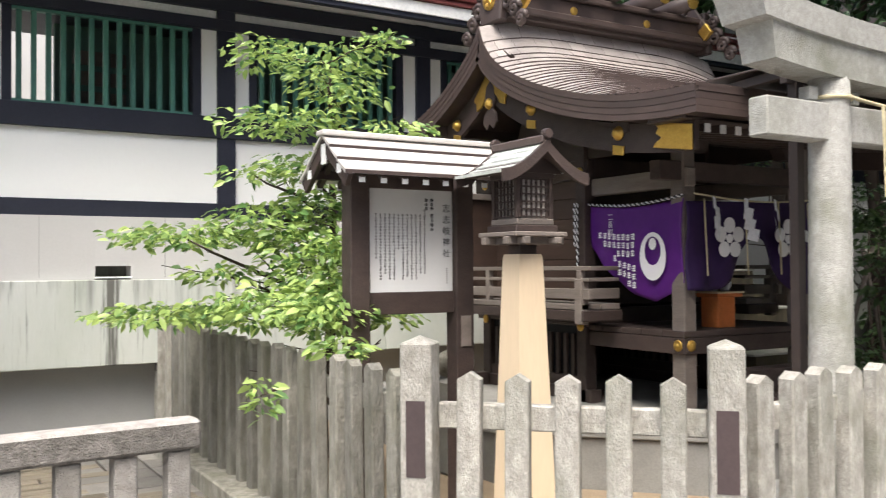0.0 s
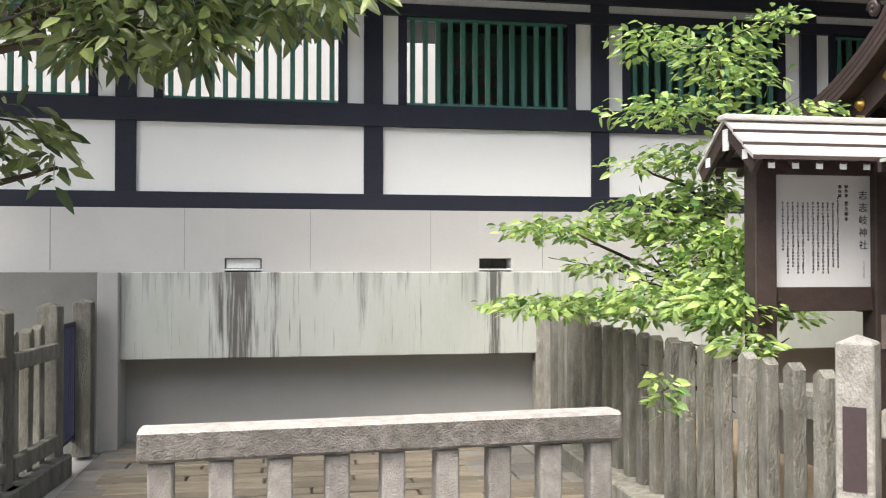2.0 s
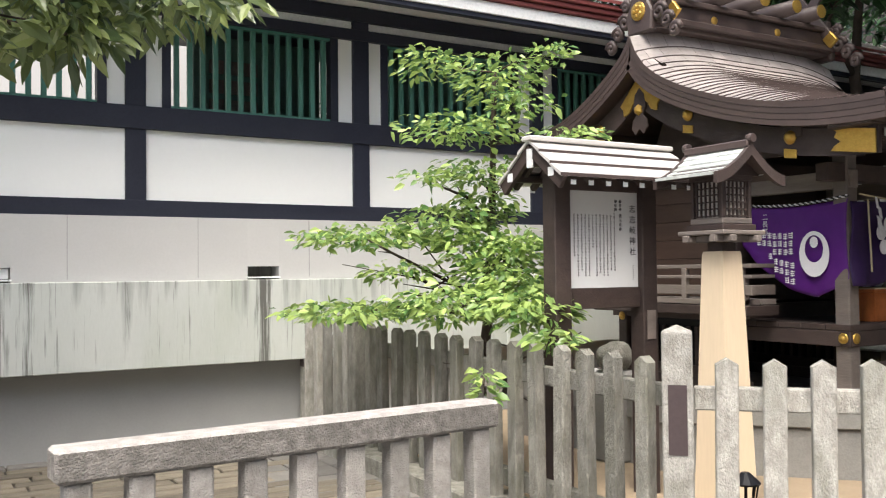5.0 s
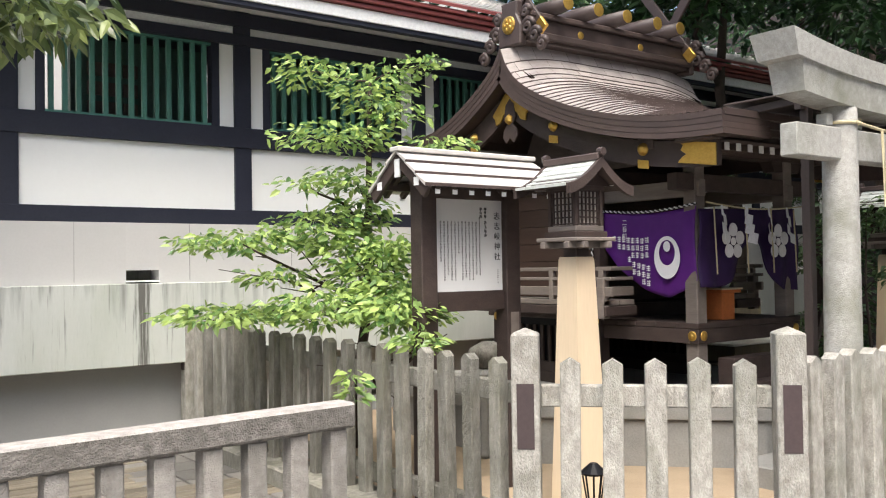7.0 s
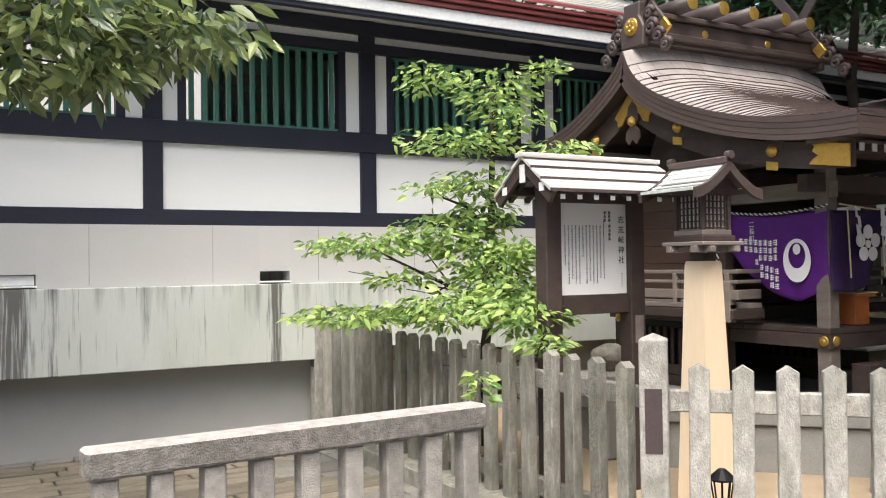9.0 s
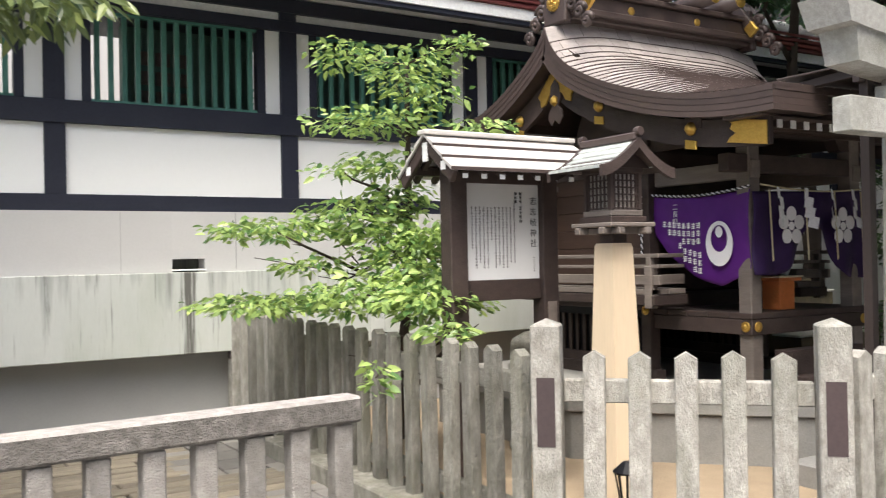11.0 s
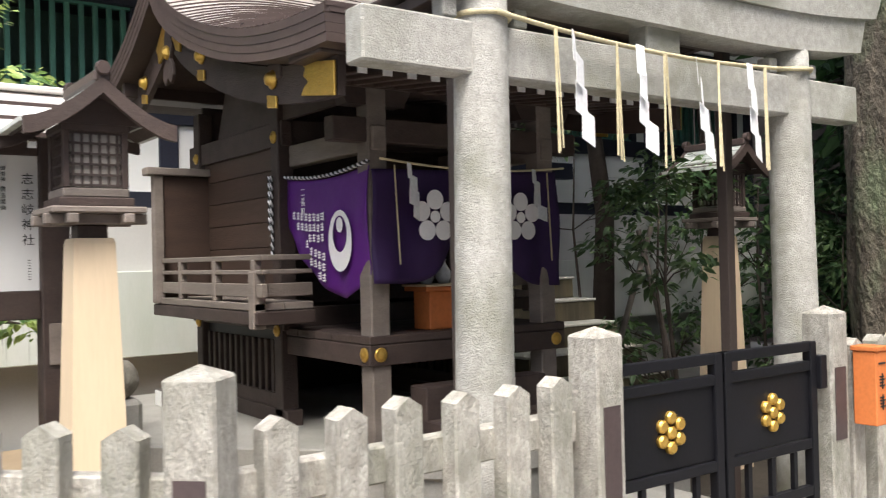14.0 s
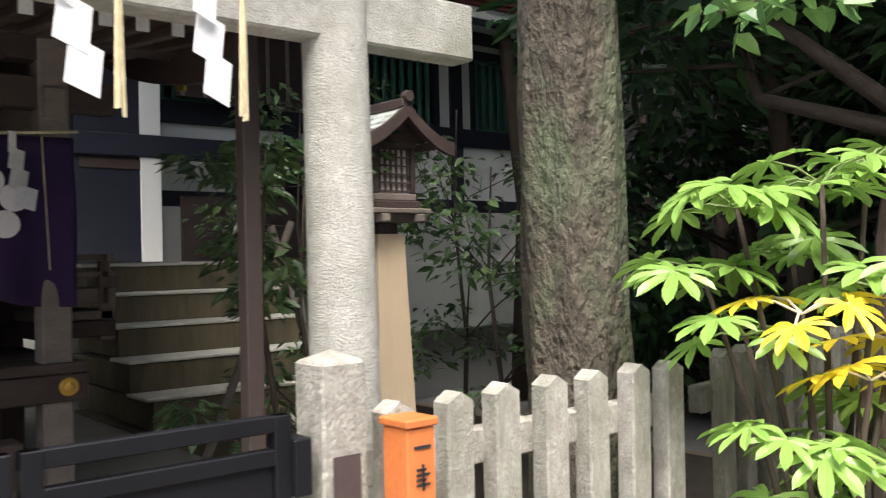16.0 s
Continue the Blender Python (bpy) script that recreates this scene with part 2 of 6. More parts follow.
def add_drain_stains(m, drains):
    """Black water streaks that run down from the drain slots: (x, half width, strength)."""
    nt = m.node_tree
    b = nt.nodes["Principled BSDF"]
    base = b.inputs["Base Color"].links[0].from_socket

    def op(kind, a, c=0.0, d=None):
        n = nt.nodes.new("ShaderNodeMath")
        n.operation = kind
        for sock, v in zip(n.inputs, (a, c, d)):
            if v is None:
                continue
            if isinstance(v, bpy.types.NodeSocket):
                nt.links.new(v, sock)
            else:
                sock.default_value = v
        return n.outputs[0]

    tc, sep, mp, ns = nt.nodes.new("ShaderNodeTexCoord"), nt.nodes.new("ShaderNodeSeparateXYZ"), nt.nodes.new("ShaderNodeMapping"), nt.nodes.new("ShaderNodeTexNoise")
    nt.links.new(tc.outputs["Object"], sep.inputs[0])
    nt.links.new(tc.outputs["Object"], mp.inputs[0])
    mp.inputs["Scale"].default_value = (34, 1, 1.5)
    ns.inputs["Scale"].default_value, ns.inputs["Detail"].default_value, ns.inputs["Roughness"].default_value = 1.0, 5.0, 0.65
    nt.links.new(mp.outputs[0], ns.inputs["Vector"])
    total = None
    for x, w, k in drains:
        d = op("DIVIDE", op("SUBTRACT", sep.outputs[0], x), w)
        bell = op("MULTIPLY", op("EXPONENT", op("MULTIPLY", op("MULTIPLY", d, d), -1.0)), k)
        total = bell if total is None else op("ADD", total, bell)
    wash = op("MULTIPLY", op("SUBTRACT", sep.outputs[2], 1.22), 0.42)
    total = op("ADD", total, op("MAXIMUM", wash, 0.0))
    fac = op("MULTIPLY", op("SUBTRACT", op("ADD", ns.outputs[0], op("MULTIPLY", total, 0.42)), 0.60), 4.5)
    mp2, ns2 = nt.nodes.new("ShaderNodeMapping"), nt.nodes.new("ShaderNodeTexNoise")
    nt.links.new(tc.outputs["Object"], mp2.inputs[0])
    mp2.inputs["Scale"].default_value = (9, 1, 0.7)
    ns2.inputs["Scale"].default_value, ns2.inputs["Detail"].default_value = 1.0, 7.0
    nt.links.new(mp2.outputs[0], ns2.inputs["Vector"])
    blotch = op("MULTIPLY", op("MAXIMUM", op("SUBTRACT", op("ADD", ns2.outputs[0], op("MULTIPLY", op("SUBTRACT", sep.outputs[2], 1.15), 0.35)), 0.56), 0.0), 3.0)
    fac = op("ADD", op("MAXIMUM", fac, 0.0), blotch)
    clamp = nt.nodes.new("ShaderNodeClamp")
    nt.links.new(op("MULTIPLY", fac, 1.0), clamp.inputs[0])
    clamp.inputs[2].default_value = 0.88
    mx = nt.nodes.new("ShaderNodeMix")
    mx.data_type = "RGBA"
    nt.links.new(clamp.outputs[0], mx.inputs[0])
    nt.links.new(base, mx.inputs[6])
    mx.inputs[7].default_value = (0.075, 0.068, 0.058, 1)
    nt.links.new(mx.outputs[2], b.inputs["Base Color"])
    return m


DRAIN_STAINED = add_drain_stains(material("drain_stained_concrete", (0.54, 0.555, 0.52), (0.42, 0.455, 0.42), 0.8, 1.6, 0.5, 0.06, 40, random=0.0, stretch=(1.6, 1, 0.4), third=(0.40, 0.43, 0.36), coarse=1.3, third_amount=0.5, grain_amount=0.1),
                                 ((-0.45, 0.13, 0.72), (-0.16, 0.05, 0.35), (0.02, 0.03, 0.2), (1.68, 0.06, 0.72), (1.95, 0.05, 0.08), (0.0, 0.05, 0.08), (0.55, 0.04, 0.08)))


# ---- builders ----
def thing(name, label, category, at, group="", kind=""):
    e = new(name)
    e.location = at
    e.empty_display_size = 0.1
    bpy.context.view_layer.update()
    return tagged(e, label, category, group, kind)


def link(ob, parent):
    ob.parent = parent
    if parent.type == "EMPTY":
        ob.matrix_parent_inverse = Matrix.Translation(-Vector(parent.location))
    return ob


def finish(bm, name, mat, smooth=False):
    me = bpy.data.meshes.new(name)
    bmesh.ops.recalc_face_normals(bm, faces=bm.faces)
    bm.to_mesh(me)
    bm.free()
    for m in mat if isinstance(mat, (list, tuple)) else [mat]:
        me.materials.append(m)
    if smooth:
        for p in me.polygons:
            p.use_smooth = True
    return me


def part(name, bm, mat, parent=None, label="", smooth=False):
    ob = new(name, finish(bm, name, mat, smooth))
    if label:
        ob["label"] = label
    return link(ob, parent) if parent else ob


def box(x0, y0, z0, x1, y1, z1, bevel=0.0, bm=None, turn=0.0, segments=1):
    b = bmesh.new()
    vs = bmesh.ops.create_cube(b, size=1)["verts"]
    for v in vs:
        v.co = Vector(((x0 + x1) / 2 + v.co.x * abs(x1 - x0), (y0 + y1) / 2 + v.co.y * abs(y1 - y0), (z0 + z1) / 2 + v.co.z * abs(z1 - z0)))
    if bevel:
        bmesh.ops.bevel(b, geom=b.edges[:], offset=bevel, segments=segments, affect="EDGES", profile=0.5)
    if turn:
        c = Vector(((x0 + x1) / 2, (y0 + y1) / 2, 0))
        bmesh.ops.rotate(b, cent=c, matrix=Matrix.Rotation(radians(turn), 3, "Z"), verts=b.verts)
    return join(bm, b) if bm else b


def join(a, b):
    """Adds mesh b to a and returns a."""
    me = bpy.data.meshes.new("tmp")
    b.to_mesh(me)
    b.free()
    a.from_mesh(me)
    bpy.data.meshes.remove(me)
    return a


def beam(p, q, w, h, bevel=0.004, bm=None):
    """A squared timber from p to q, w wide and h high."""
    p, q = Vector(p), Vector(q)
    d = q - p
    b = box(-w / 2, -h / 2, 0, w / 2, h / 2, d.length, bevel)
    side = d.cross(Vector((0, 0, 1)))
    side = side.normalized() if side.length > 1e-6 else Vector((1, 0, 0))
    up = side.cross(d).normalized()
    m = Matrix((side, up, d.normalized())).transposed().to_4x4()
    bmesh.ops.transform(b, matrix=Matrix.Translation(p) @ m, verts=b.verts)
    return join(bm, b) if bm else b


def tube(points, radii, sides=8, bm=None, caps=True):
    """A round tapered tube along points."""
    b = bm or bmesh.new()
    pts = [Vector(p) for p in points]
    rings = []
    for i, p in enumerate(pts):
        d = (pts[min(i + 1, len(pts) - 1)] - pts[max(i - 1, 0)]).normalized()
        a = d.cross(Vector((0.31, 0.17, 0.93)) if abs(d.z) < 0.9 else Vector((1, 0.1, 0))).normalized()
        c = d.cross(a)
        r = radii[i] if isinstance(radii, (list, tuple)) else radii
        rings.append([b.verts.new(p + (a * math.cos(k * math.tau / sides) + c * math.sin(k * math.tau / sides)) * r) for k in range(sides)])
    for r0, r1 in zip(rings, rings[1:]):
        for k in range(sides):
            b.faces.new((r0[k], r0[(k + 1) % sides], r1[(k + 1) % sides], r1[k]))
    if caps:
        b.faces.new(rings[0][::-1])
        b.faces.new(rings[-1])
    return b


def lathe(profile, at, sides=20, axis="Z", bm=None):
    """A turned form: (radius, height) pairs round an axis through at."""
    b = bmesh.new()
    rings = [[b.verts.new((r * math.cos(k * math.tau / sides), r * math.sin(k * math.tau / sides), h)) for k in range(sides)] for r, h in profile]
    for r0, r1 in zip(rings, rings[1:]):
        for k in range(sides):
            b.faces.new((r0[k], r0[(k + 1) % sides], r1[(k + 1) % sides], r1[k]))
    b.faces.new(rings[0][::-1])
    b.faces.new(rings[-1])
    turn = {"Z": Matrix(), "X": Matrix.Rotation(radians(-90), 4, "Y"), "Y": Matrix.Rotation(radians(90), 4, "X")}[axis]
    bmesh.ops.transform(b, matrix=Matrix.Translation(at) @ turn, verts=b.verts)
    return join(bm, b) if bm else b


def prism(outline, depth, place, bm=None, bevel=0.0):
    """A flat outline of (u, v) pairs given thickness, put by the matrix place."""
    b = bmesh.new()
    f = b.faces.new([b.verts.new((u, v, 0)) for u, v in outline])
    ext = bmesh.ops.extrude_face_region(b, geom=[f])
    bmesh.ops.translate(b, vec=(0, 0, depth), verts=[g for g in ext["geom"] if isinstance(g, bmesh.types.BMVert)])
    if bevel:
        bmesh.ops.bevel(b, geom=b.edges[:], offset=bevel, segments=1, affect="EDGES")
    bmesh.ops.transform(b, matrix=place, verts=b.verts)
    return join(bm, b) if bm else b


# planes that face west (-x) and south (-y): u to the viewer's right, v up, depth towards the viewer
def facing_west(x, y, z):
    return Matrix(((0, 0, -1, x), (-1, 0, 0, y), (0, 1, 0, z), (0, 0, 0, 1)))


def facing_south(x, y, z):
    return Matrix(((1, 0, 0, x), (0, 0, -1, y), (0, 1, 0, z), (0, 0, 0, 1)))


def disc(r, n=20, squash=1.0):
    return [(r * math.cos(k * math.tau / n), squash * r * math.sin(k * math.tau / n)) for k in range(n)]


def leaves(name, lobes, size, mat, parent, seed, droop=0.25, slim=0.42, label="", flat=0.75, shell=0.5):
    """A crown of single leaves. lobes: (x, y, z, radius across, radius up, count)."""
    rng = np.random.default_rng(seed)
    verts, faces = [], []
    for cx, cy, cz, rh, rv, n in lobes:
        for _ in range(n):
            d = rng.normal(size=3)
            d /= np.linalg.norm(d)
            r = rng.uniform(shell, 1.08) if rng.random() < 0.75 else rng.uniform(0, 1)
            p = np.array((cx, cy, cz)) + d * r * np.array((rh, rh, rv))
            out = np.array((d[0], d[1], 0)) + rng.normal(size=3) * 0.55
            out[2] = -droop + rng.normal() * 0.25
            out /= np.linalg.norm(out)
            up = np.array((0, 0, 1.0)) * flat + rng.normal(size=3) * 0.45
            side = np.cross(out, up)
            side /= np.linalg.norm(side) + 1e-9
            nrm = np.cross(side, out)
            L = size * rng.uniform(0.6, 1.2)
            w = L * slim * rng.uniform(0.85, 1.15)
            k = len(verts)
            fold = 0.12 * w
            verts += [p, p + out * L * 0.35 + side * w * 0.5 + nrm * fold, p + out * L * 0.35 - side * w * 0.5 + nrm * fold, p + out * L * 0.4,
                      p + out * L * 0.72 + side * w * 0.36 + nrm * fold * 0.5 - np.array((0, 0, 0.06 * L)),
                      p + out * L * 0.72 - side * w * 0.36 + nrm * fold * 0.5 - np.array((0, 0, 0.06 * L)), p + out * L - np.array((0, 0, 0.16 * L))]
            faces += [(k, k + 3, k + 1), (k, k + 2, k + 3), (k + 1, k + 3, k + 6, k + 4), (k + 3, k + 2, k + 5, k + 6)]
    me = bpy.data.meshes.new(name)
    me.from_pydata([tuple(map(float, v)) for v in verts], [], faces)
    me.materials.append(mat)
    ob = new(name, me)
    if label:
        ob["label"] = label
    return link(ob, parent) if parent else ob


def limbs(trunk, r0, ends, parent, mat, seed, name="trunk", twigs=3, sides=8):
    """A tapered trunk along points, and limbs from it to the ends, as one mesh."""
    rng = random.Random(seed)
    pts = [Vector(p) for p in trunk]
    n = len(pts)
    b = tube(pts, [r0 * (1 - 0.75 * i / max(1, n - 1)) for i in range(n)], sides)
    for e in ends:
        e = Vector(e)
        k = min(range(n), key=lambda i: (pts[i] - e).length + abs(pts[i].z - (e.z - 0.35)) * 1.5)
        s = pts[k]
        m1 = s.lerp(e, 0.4) + Vector((rng.uniform(-1, 1), rng.uniform(-1, 1), rng.uniform(-0.2, 0.6))) * 0.12 * (e - s).length
        m2 = s.lerp(e, 0.75) + Vector((rng.uniform(-1, 1), rng.uniform(-1, 1), 0.4)) * 0.08 * (e - s).length
        rr = r0 * (1 - 0.75 * k / max(1, n - 1)) * 0.55
        tube([s, m1, m2, e], [rr, rr * 0.7, rr * 0.45, rr * 0.2], 6, b)
        for _ in range(twigs):
            q = m2 + Vector((rng.uniform(-1, 1), rng.uniform(-1, 1), rng.uniform(-0.3, 0.5))) * 0.35 * (e - s).length
            tube([m1.lerp(m2, rng.random()), q], [rr * 0.35, rr * 0.12], 5, b)
    return part(name, b, mat, parent, smooth=True)


# ---- ground ----
def ground_sheet():
    b = bmesh.new()
    bmesh.ops.create_grid(b, x_segments=8, y_segments=8, size=400)
    bmesh.ops.translate(b, vec=(0, 0, -0.03), verts=b.verts)
    tagged(part("ground", b, ASPHALT), "grey paved ground round the shrine precinct", "ground", kind="structure")
    tagged(part("street_pavement", box(-8, -6, -0.028, 12, 2.35, 0.0), ASPHALT), "grey paved walkway in front of the stone fence", "pavement", kind="structure")


ground_sheet()


# ---- long white building ----
W = 8.02
BAYS = [0.667 + 2.04 * k for k in range(-5, 7)]


def white_building():
    g = thing("wall_north", "long white plaster building with black timber frame", "building", (0, W, 0), kind="structure")
    x0, x1 = BAYS[0], BAYS[-1]
    for xa, xb in zip(BAYS, BAYS[1:]):
        a, c = xa + 0.082, xb - 0.082
        part("plaster_panel", box(a, W, 2.065, c, W + 0.12, 2.65), PLASTER, g)
        for u, v in ((a, a + 0.135), (c - 0.14, c)):
            part("plaster_strip", box(u, W, 2.84, v, W + 0.12, 3.62), PLASTER, g)
        for u in (a + 0.135, c - 0.14 - 0.075):
            part("window_post", box(u, W - 0.01, 2.84, u + 0.075, W + 0.1, 3.62, 0.003), BLACK_BEAM, g)
        part("plaster_frieze", box(a, W, 3.72, c, W + 0.12, 3.80), WHITE_TRIM, g)
    for x in BAYS:
        part("post", box(x - 0.082, W - 0.035, 1.94, x + 0.082, W + 0.13, 3.95, 0.004), BLACK_BEAM, g)
    for z0, z1 in ((1.925, 2.065), (2.65, 2.84), (3.62, 3.72), (3.80, 3.93)):
        part("beam", box(x0, W - 0.05, z0, x1, W + 0.14, z1, 0.004), BLACK_BEAM, g)
    return g


wall_north = white_building()


def slat_window(k, xa, xb):
    w = thing("window_%d" % k, "green slatted window set in black timber frame", "window", ((xa + xb) / 2, W, 2.84), kind="structure")
    a, c = xa + 0.082 + 0.21, xb - 0.082 - 0.215
    part("window_frame", box(a, W + 0.01, 2.842, c, W + 0.07, 2.87), GREEN, w)
    part("window_frame", box(a, W + 0.01, 3.595, c, W + 0.07, 3.618), GREEN, w)
    n = 13
    me = finish(box(-0.021, -0.02, 0, 0.021, 0.02, 0.725, 0.003), "slat", GREEN)
    for i in range(n):
        o = new("slat", me)
        o.location = (a + (i + 0.5) * (c - a) / n, W + 0.04, 2.87)
        link(o, w)


for k, (xa, xb) in enumerate(zip(BAYS, BAYS[1:])):
    slat_window(k + 1, xa, xb)


def gallery_behind():
    """The gallery behind the slats: floor, far shutters, and bays that are open to the light."""
    g = thing("gallery", "dim gallery with green shutters behind the slatted windows", "gallery", (0, 9.3, 2.8), kind="structure")
    part("gallery_floor", box(BAYS[0], W + 0.15, 2.6, BAYS[-1], 9.5, 2.7), BLACK_BEAM, g)
    part("gallery_ceiling", box(BAYS[0], W + 0.15, 3.76, BAYS[-1], 9.5, 3.80), BLACK_BEAM, g)
    part("far_shutter", box(1.41, 9.0, 2.7, 2.71, 9.08, 3.76), GREEN_DARK, g)
    part("far_shutter", box(2.90, 9.0, 2.7, BAYS[-1], 9.08, 3.76), GREEN_DARK, g)
    for i in range(3):
        for j in range(3):
            part("shutter_square", box(1.56 + i * 0.17, 8.97, 3.02 + j * 0.19, 1.70 + i * 0.17, 9.0, 3.15 + j * 0.19, 0.004), WOOD_GREY, g)
    part("far_post", box(-1.4, 9.2, 2.7, -1.28, 9.3, 3.76), BLACK_BEAM, g)
    # added pale wall outdoors, stands in for the brightness through the open bays
    part("far_building", box(BAYS[0] - 3, 13.0, 0.0, BAYS[-1], 13.3, 6.5), CONCRETE, g)


gallery_behind()


def concrete_base():
    g = thing("concrete_base", "streaked pale concrete base under the white building", "wall", (0, 7.9, 0), kind="structure")
    x0, x1 = BAYS[0], BAYS[-1]
    # upper course, cut by two drain slots
    xs = [x0, -0.57, -0.27, 1.575, 1.86, x1]
    for a, c in zip(xs[::2], xs[1::2]):
        part("upper_course", box(a, 7.90, 1.40, c, 8.3, 1.925), CONCRETE, g)
    for a, c in ((-0.57, -0.27), (1.575, 1.86)):
        part("upper_course", box(a, 7.90, 1.515, c, 8.3, 1.925), CONCRETE, g)
        part("slot_lining", box(a, 8.1, 1.40, c, 8.3, 1.515), STAIN, g)
        part("slot_sill", box(a - 0.005, 7.885, 1.412, c + 0.005, 8.1, 1.425, 0.002), WHITE_TRIM, g)
    part("drain_plate", box(-0.56, 7.93, 1.43, -0.28, 7.95, 1.51, 0.003), WHITE_TRIM, g)
    part("lower_course", box(-1.37, 7.80, 0.70, 4.2, 8.3, 1.40, 0.006), DRAIN_STAINED, g)
    part("lower_course", box(4.2, 7.80, 0.70, x1, 8.3, 1.40, 0.006), LEDGE_CONCRETE, g)
    part("recess_wall", box(-1.37, 8.05, -0.02, x1, 8.35, 0.70), GREY_RENDER, g)
    part("pilaster", box(-1.53, 7.70, -0.02, -1.37, 8.3, 1.40, 0.006), GREY_RENDER, g)
    # tree shade on the side wall is part of its dark colour
    part("side_wall", box(-2.35, 7.74, -0.02, -1.53, 8.3, 1.40, 0.004), DAMP_SHADED_RENDER, g)
    part("side_wall", box(x0, 7.80, -0.02, -2.35, 8.3, 1.40, 0.004), DAMP_SHADED_RENDER, g)
    for x in (-1.93, -0.89, 0.13, 1.15, 2.14, 3.15):
        part("joint", box(x - 0.003, 7.898, 1.42, x + 0.003, 7.90, 1.92), GREY_RENDER, g)


concrete_base()


def building_roof():
    g = thing("building_roof", "red copper eave with white fascia over the white building", "roof", (0, 7.2, 3.9), kind="structure")
    x0, x1 = BAYS[0], BAYS[-1]
    part("soffit", box(x0, 7.18, 3.94, x1, 9.6, 3.98), WHITE_TRIM, g)
    part("dark_fascia", box(x0, 7.12, 3.735, x1, 7.2, 3.775), BLACK_BEAM, g)
    part("fascia", box(x0, 7.10, 3.775, x1, 7.18, 3.885, 0.004), WHITE_TRIM, g)
    for i in range(3):
        part("red_fillet", box(x0, 7.07 - 0.03 * i, 3.888 + 0.048 * i, x1, 7.18, 3.928 + 0.048 * i, 0.006), RED_ROOF, g)
    for i in range(10):
        y, z = 6.99 + i * 0.3, 4.034 + i * 0.13
        b = bmesh.new()
        vs = [b.verts.new(p) for p in ((x0, y, z), (x1, y, z), (x1, y + 0.32, z + 0.13), (x0, y + 0.32, z + 0.13))]
        f = b.faces.new(vs)
        e = bmesh.ops.extrude_face_region(b, geom=[f])
        bmesh.ops.translate(b, vec=(0, 0, 0.03), verts=[v for v in e["geom"] if isinstance(v, bmesh.types.BMVert)])
        part("roof_course", b, RED_ROOF if i < 1 else ROOF_METAL, g)


building_roof()


def hall_front():
    """The dark doors at the head of the stairs, with a white post beside them."""
    g = thing("hall_doors", "dark wooden doors and white post at the head of the stairs", "doors", (6.4, 7.8, 1.45), kind="structure")
    for i in range(3):
        a = 5.6 + i * 0.57
        part("door", box(a, 7.70, 1.46, a + 0.55, 7.76, 3.6, 0.005), BLACK_BEAM, g)
        part("door_rail", box(a + 0.03, 7.69, 2.2, a + 0.52, 7.70, 2.28, 0.003), WOOD_DARK, g)
    part("white_post", box(7.25, 7.68, 1.46, 7.42, 7.78, 2.30, 0.005), PLASTER, g)
    part("white_post", box(7.25, 7.68, 2.48, 7.42, 7.78, 3.6, 0.005), PLASTER, g)
    part("tie_beam", box(5.6, 7.66, 2.302, 9.2, 7.80, 2.478, 0.005), BLACK_BEAM, g)
    part("lattice_window", box(7.6, 7.74, 2.84, 8.8, 7.78, 3.5), WOOD_DARK, g)
    for i in range(6):
        part("lattice_bar", box(7.62 + i * 0.2, 7.725, 2.84, 7.65 + i * 0.2, 7.74, 3.5), WOOD_GREY, g)
    part("lower_panel", box(7.6, 7.70, 1.46, 8.8, 7.74, 2.0), WOOD_DARK, g)


hall_front()


# ---- stone fences ----
def picket_mesh(w, d, h, mat):
    b = box(-w / 2, -d / 2, 0, w / 2, d / 2, h, 0.006)
    top = h - 0.045
    for v in b.verts:
        if v.co.z > h - 0.02:
            v.co.z = h - 0.024 * (abs(v.co.x) / (w / 2)) - 0.004 * (abs(v.co.y) / (d / 2))
    ridge = [e for e in b.edges if abs(e.verts[0].co.z - e.verts[1].co.z) < 1e-5 and min(v.co.z for v in e.verts) > top and abs(abs(e.verts[0].co.x - e.verts[1].co.x) - (w - 0.012)) < 0.004]
    bmesh.ops.subdivide_edges(b, edges=ridge, cuts=1)
    for v in b.verts:
        if v.co.z > top and abs(v.co.x) < 1e-4:
            v.co.z = h + 0.002
    return finish(b, "picket", mat)


def post_mesh(w, h, mat):
    b = box(-w / 2, -w / 2, 0, w / 2, w / 2, h, 0.007)
    f = max(b.faces, key=lambda q: q.calc_center_median().z)
    c = bmesh.ops.poke(b, faces=[f])["verts"][0]
    c.co.z += 0.028
    return finish(b, "post", mat)


PICKET = picket_mesh(0.098, 0.072, 1.05, GRANITE)
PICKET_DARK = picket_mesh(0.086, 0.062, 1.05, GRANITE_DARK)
POST = post_mesh(0.134, 1.175, GRANITE)
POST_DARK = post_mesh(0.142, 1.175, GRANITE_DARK)


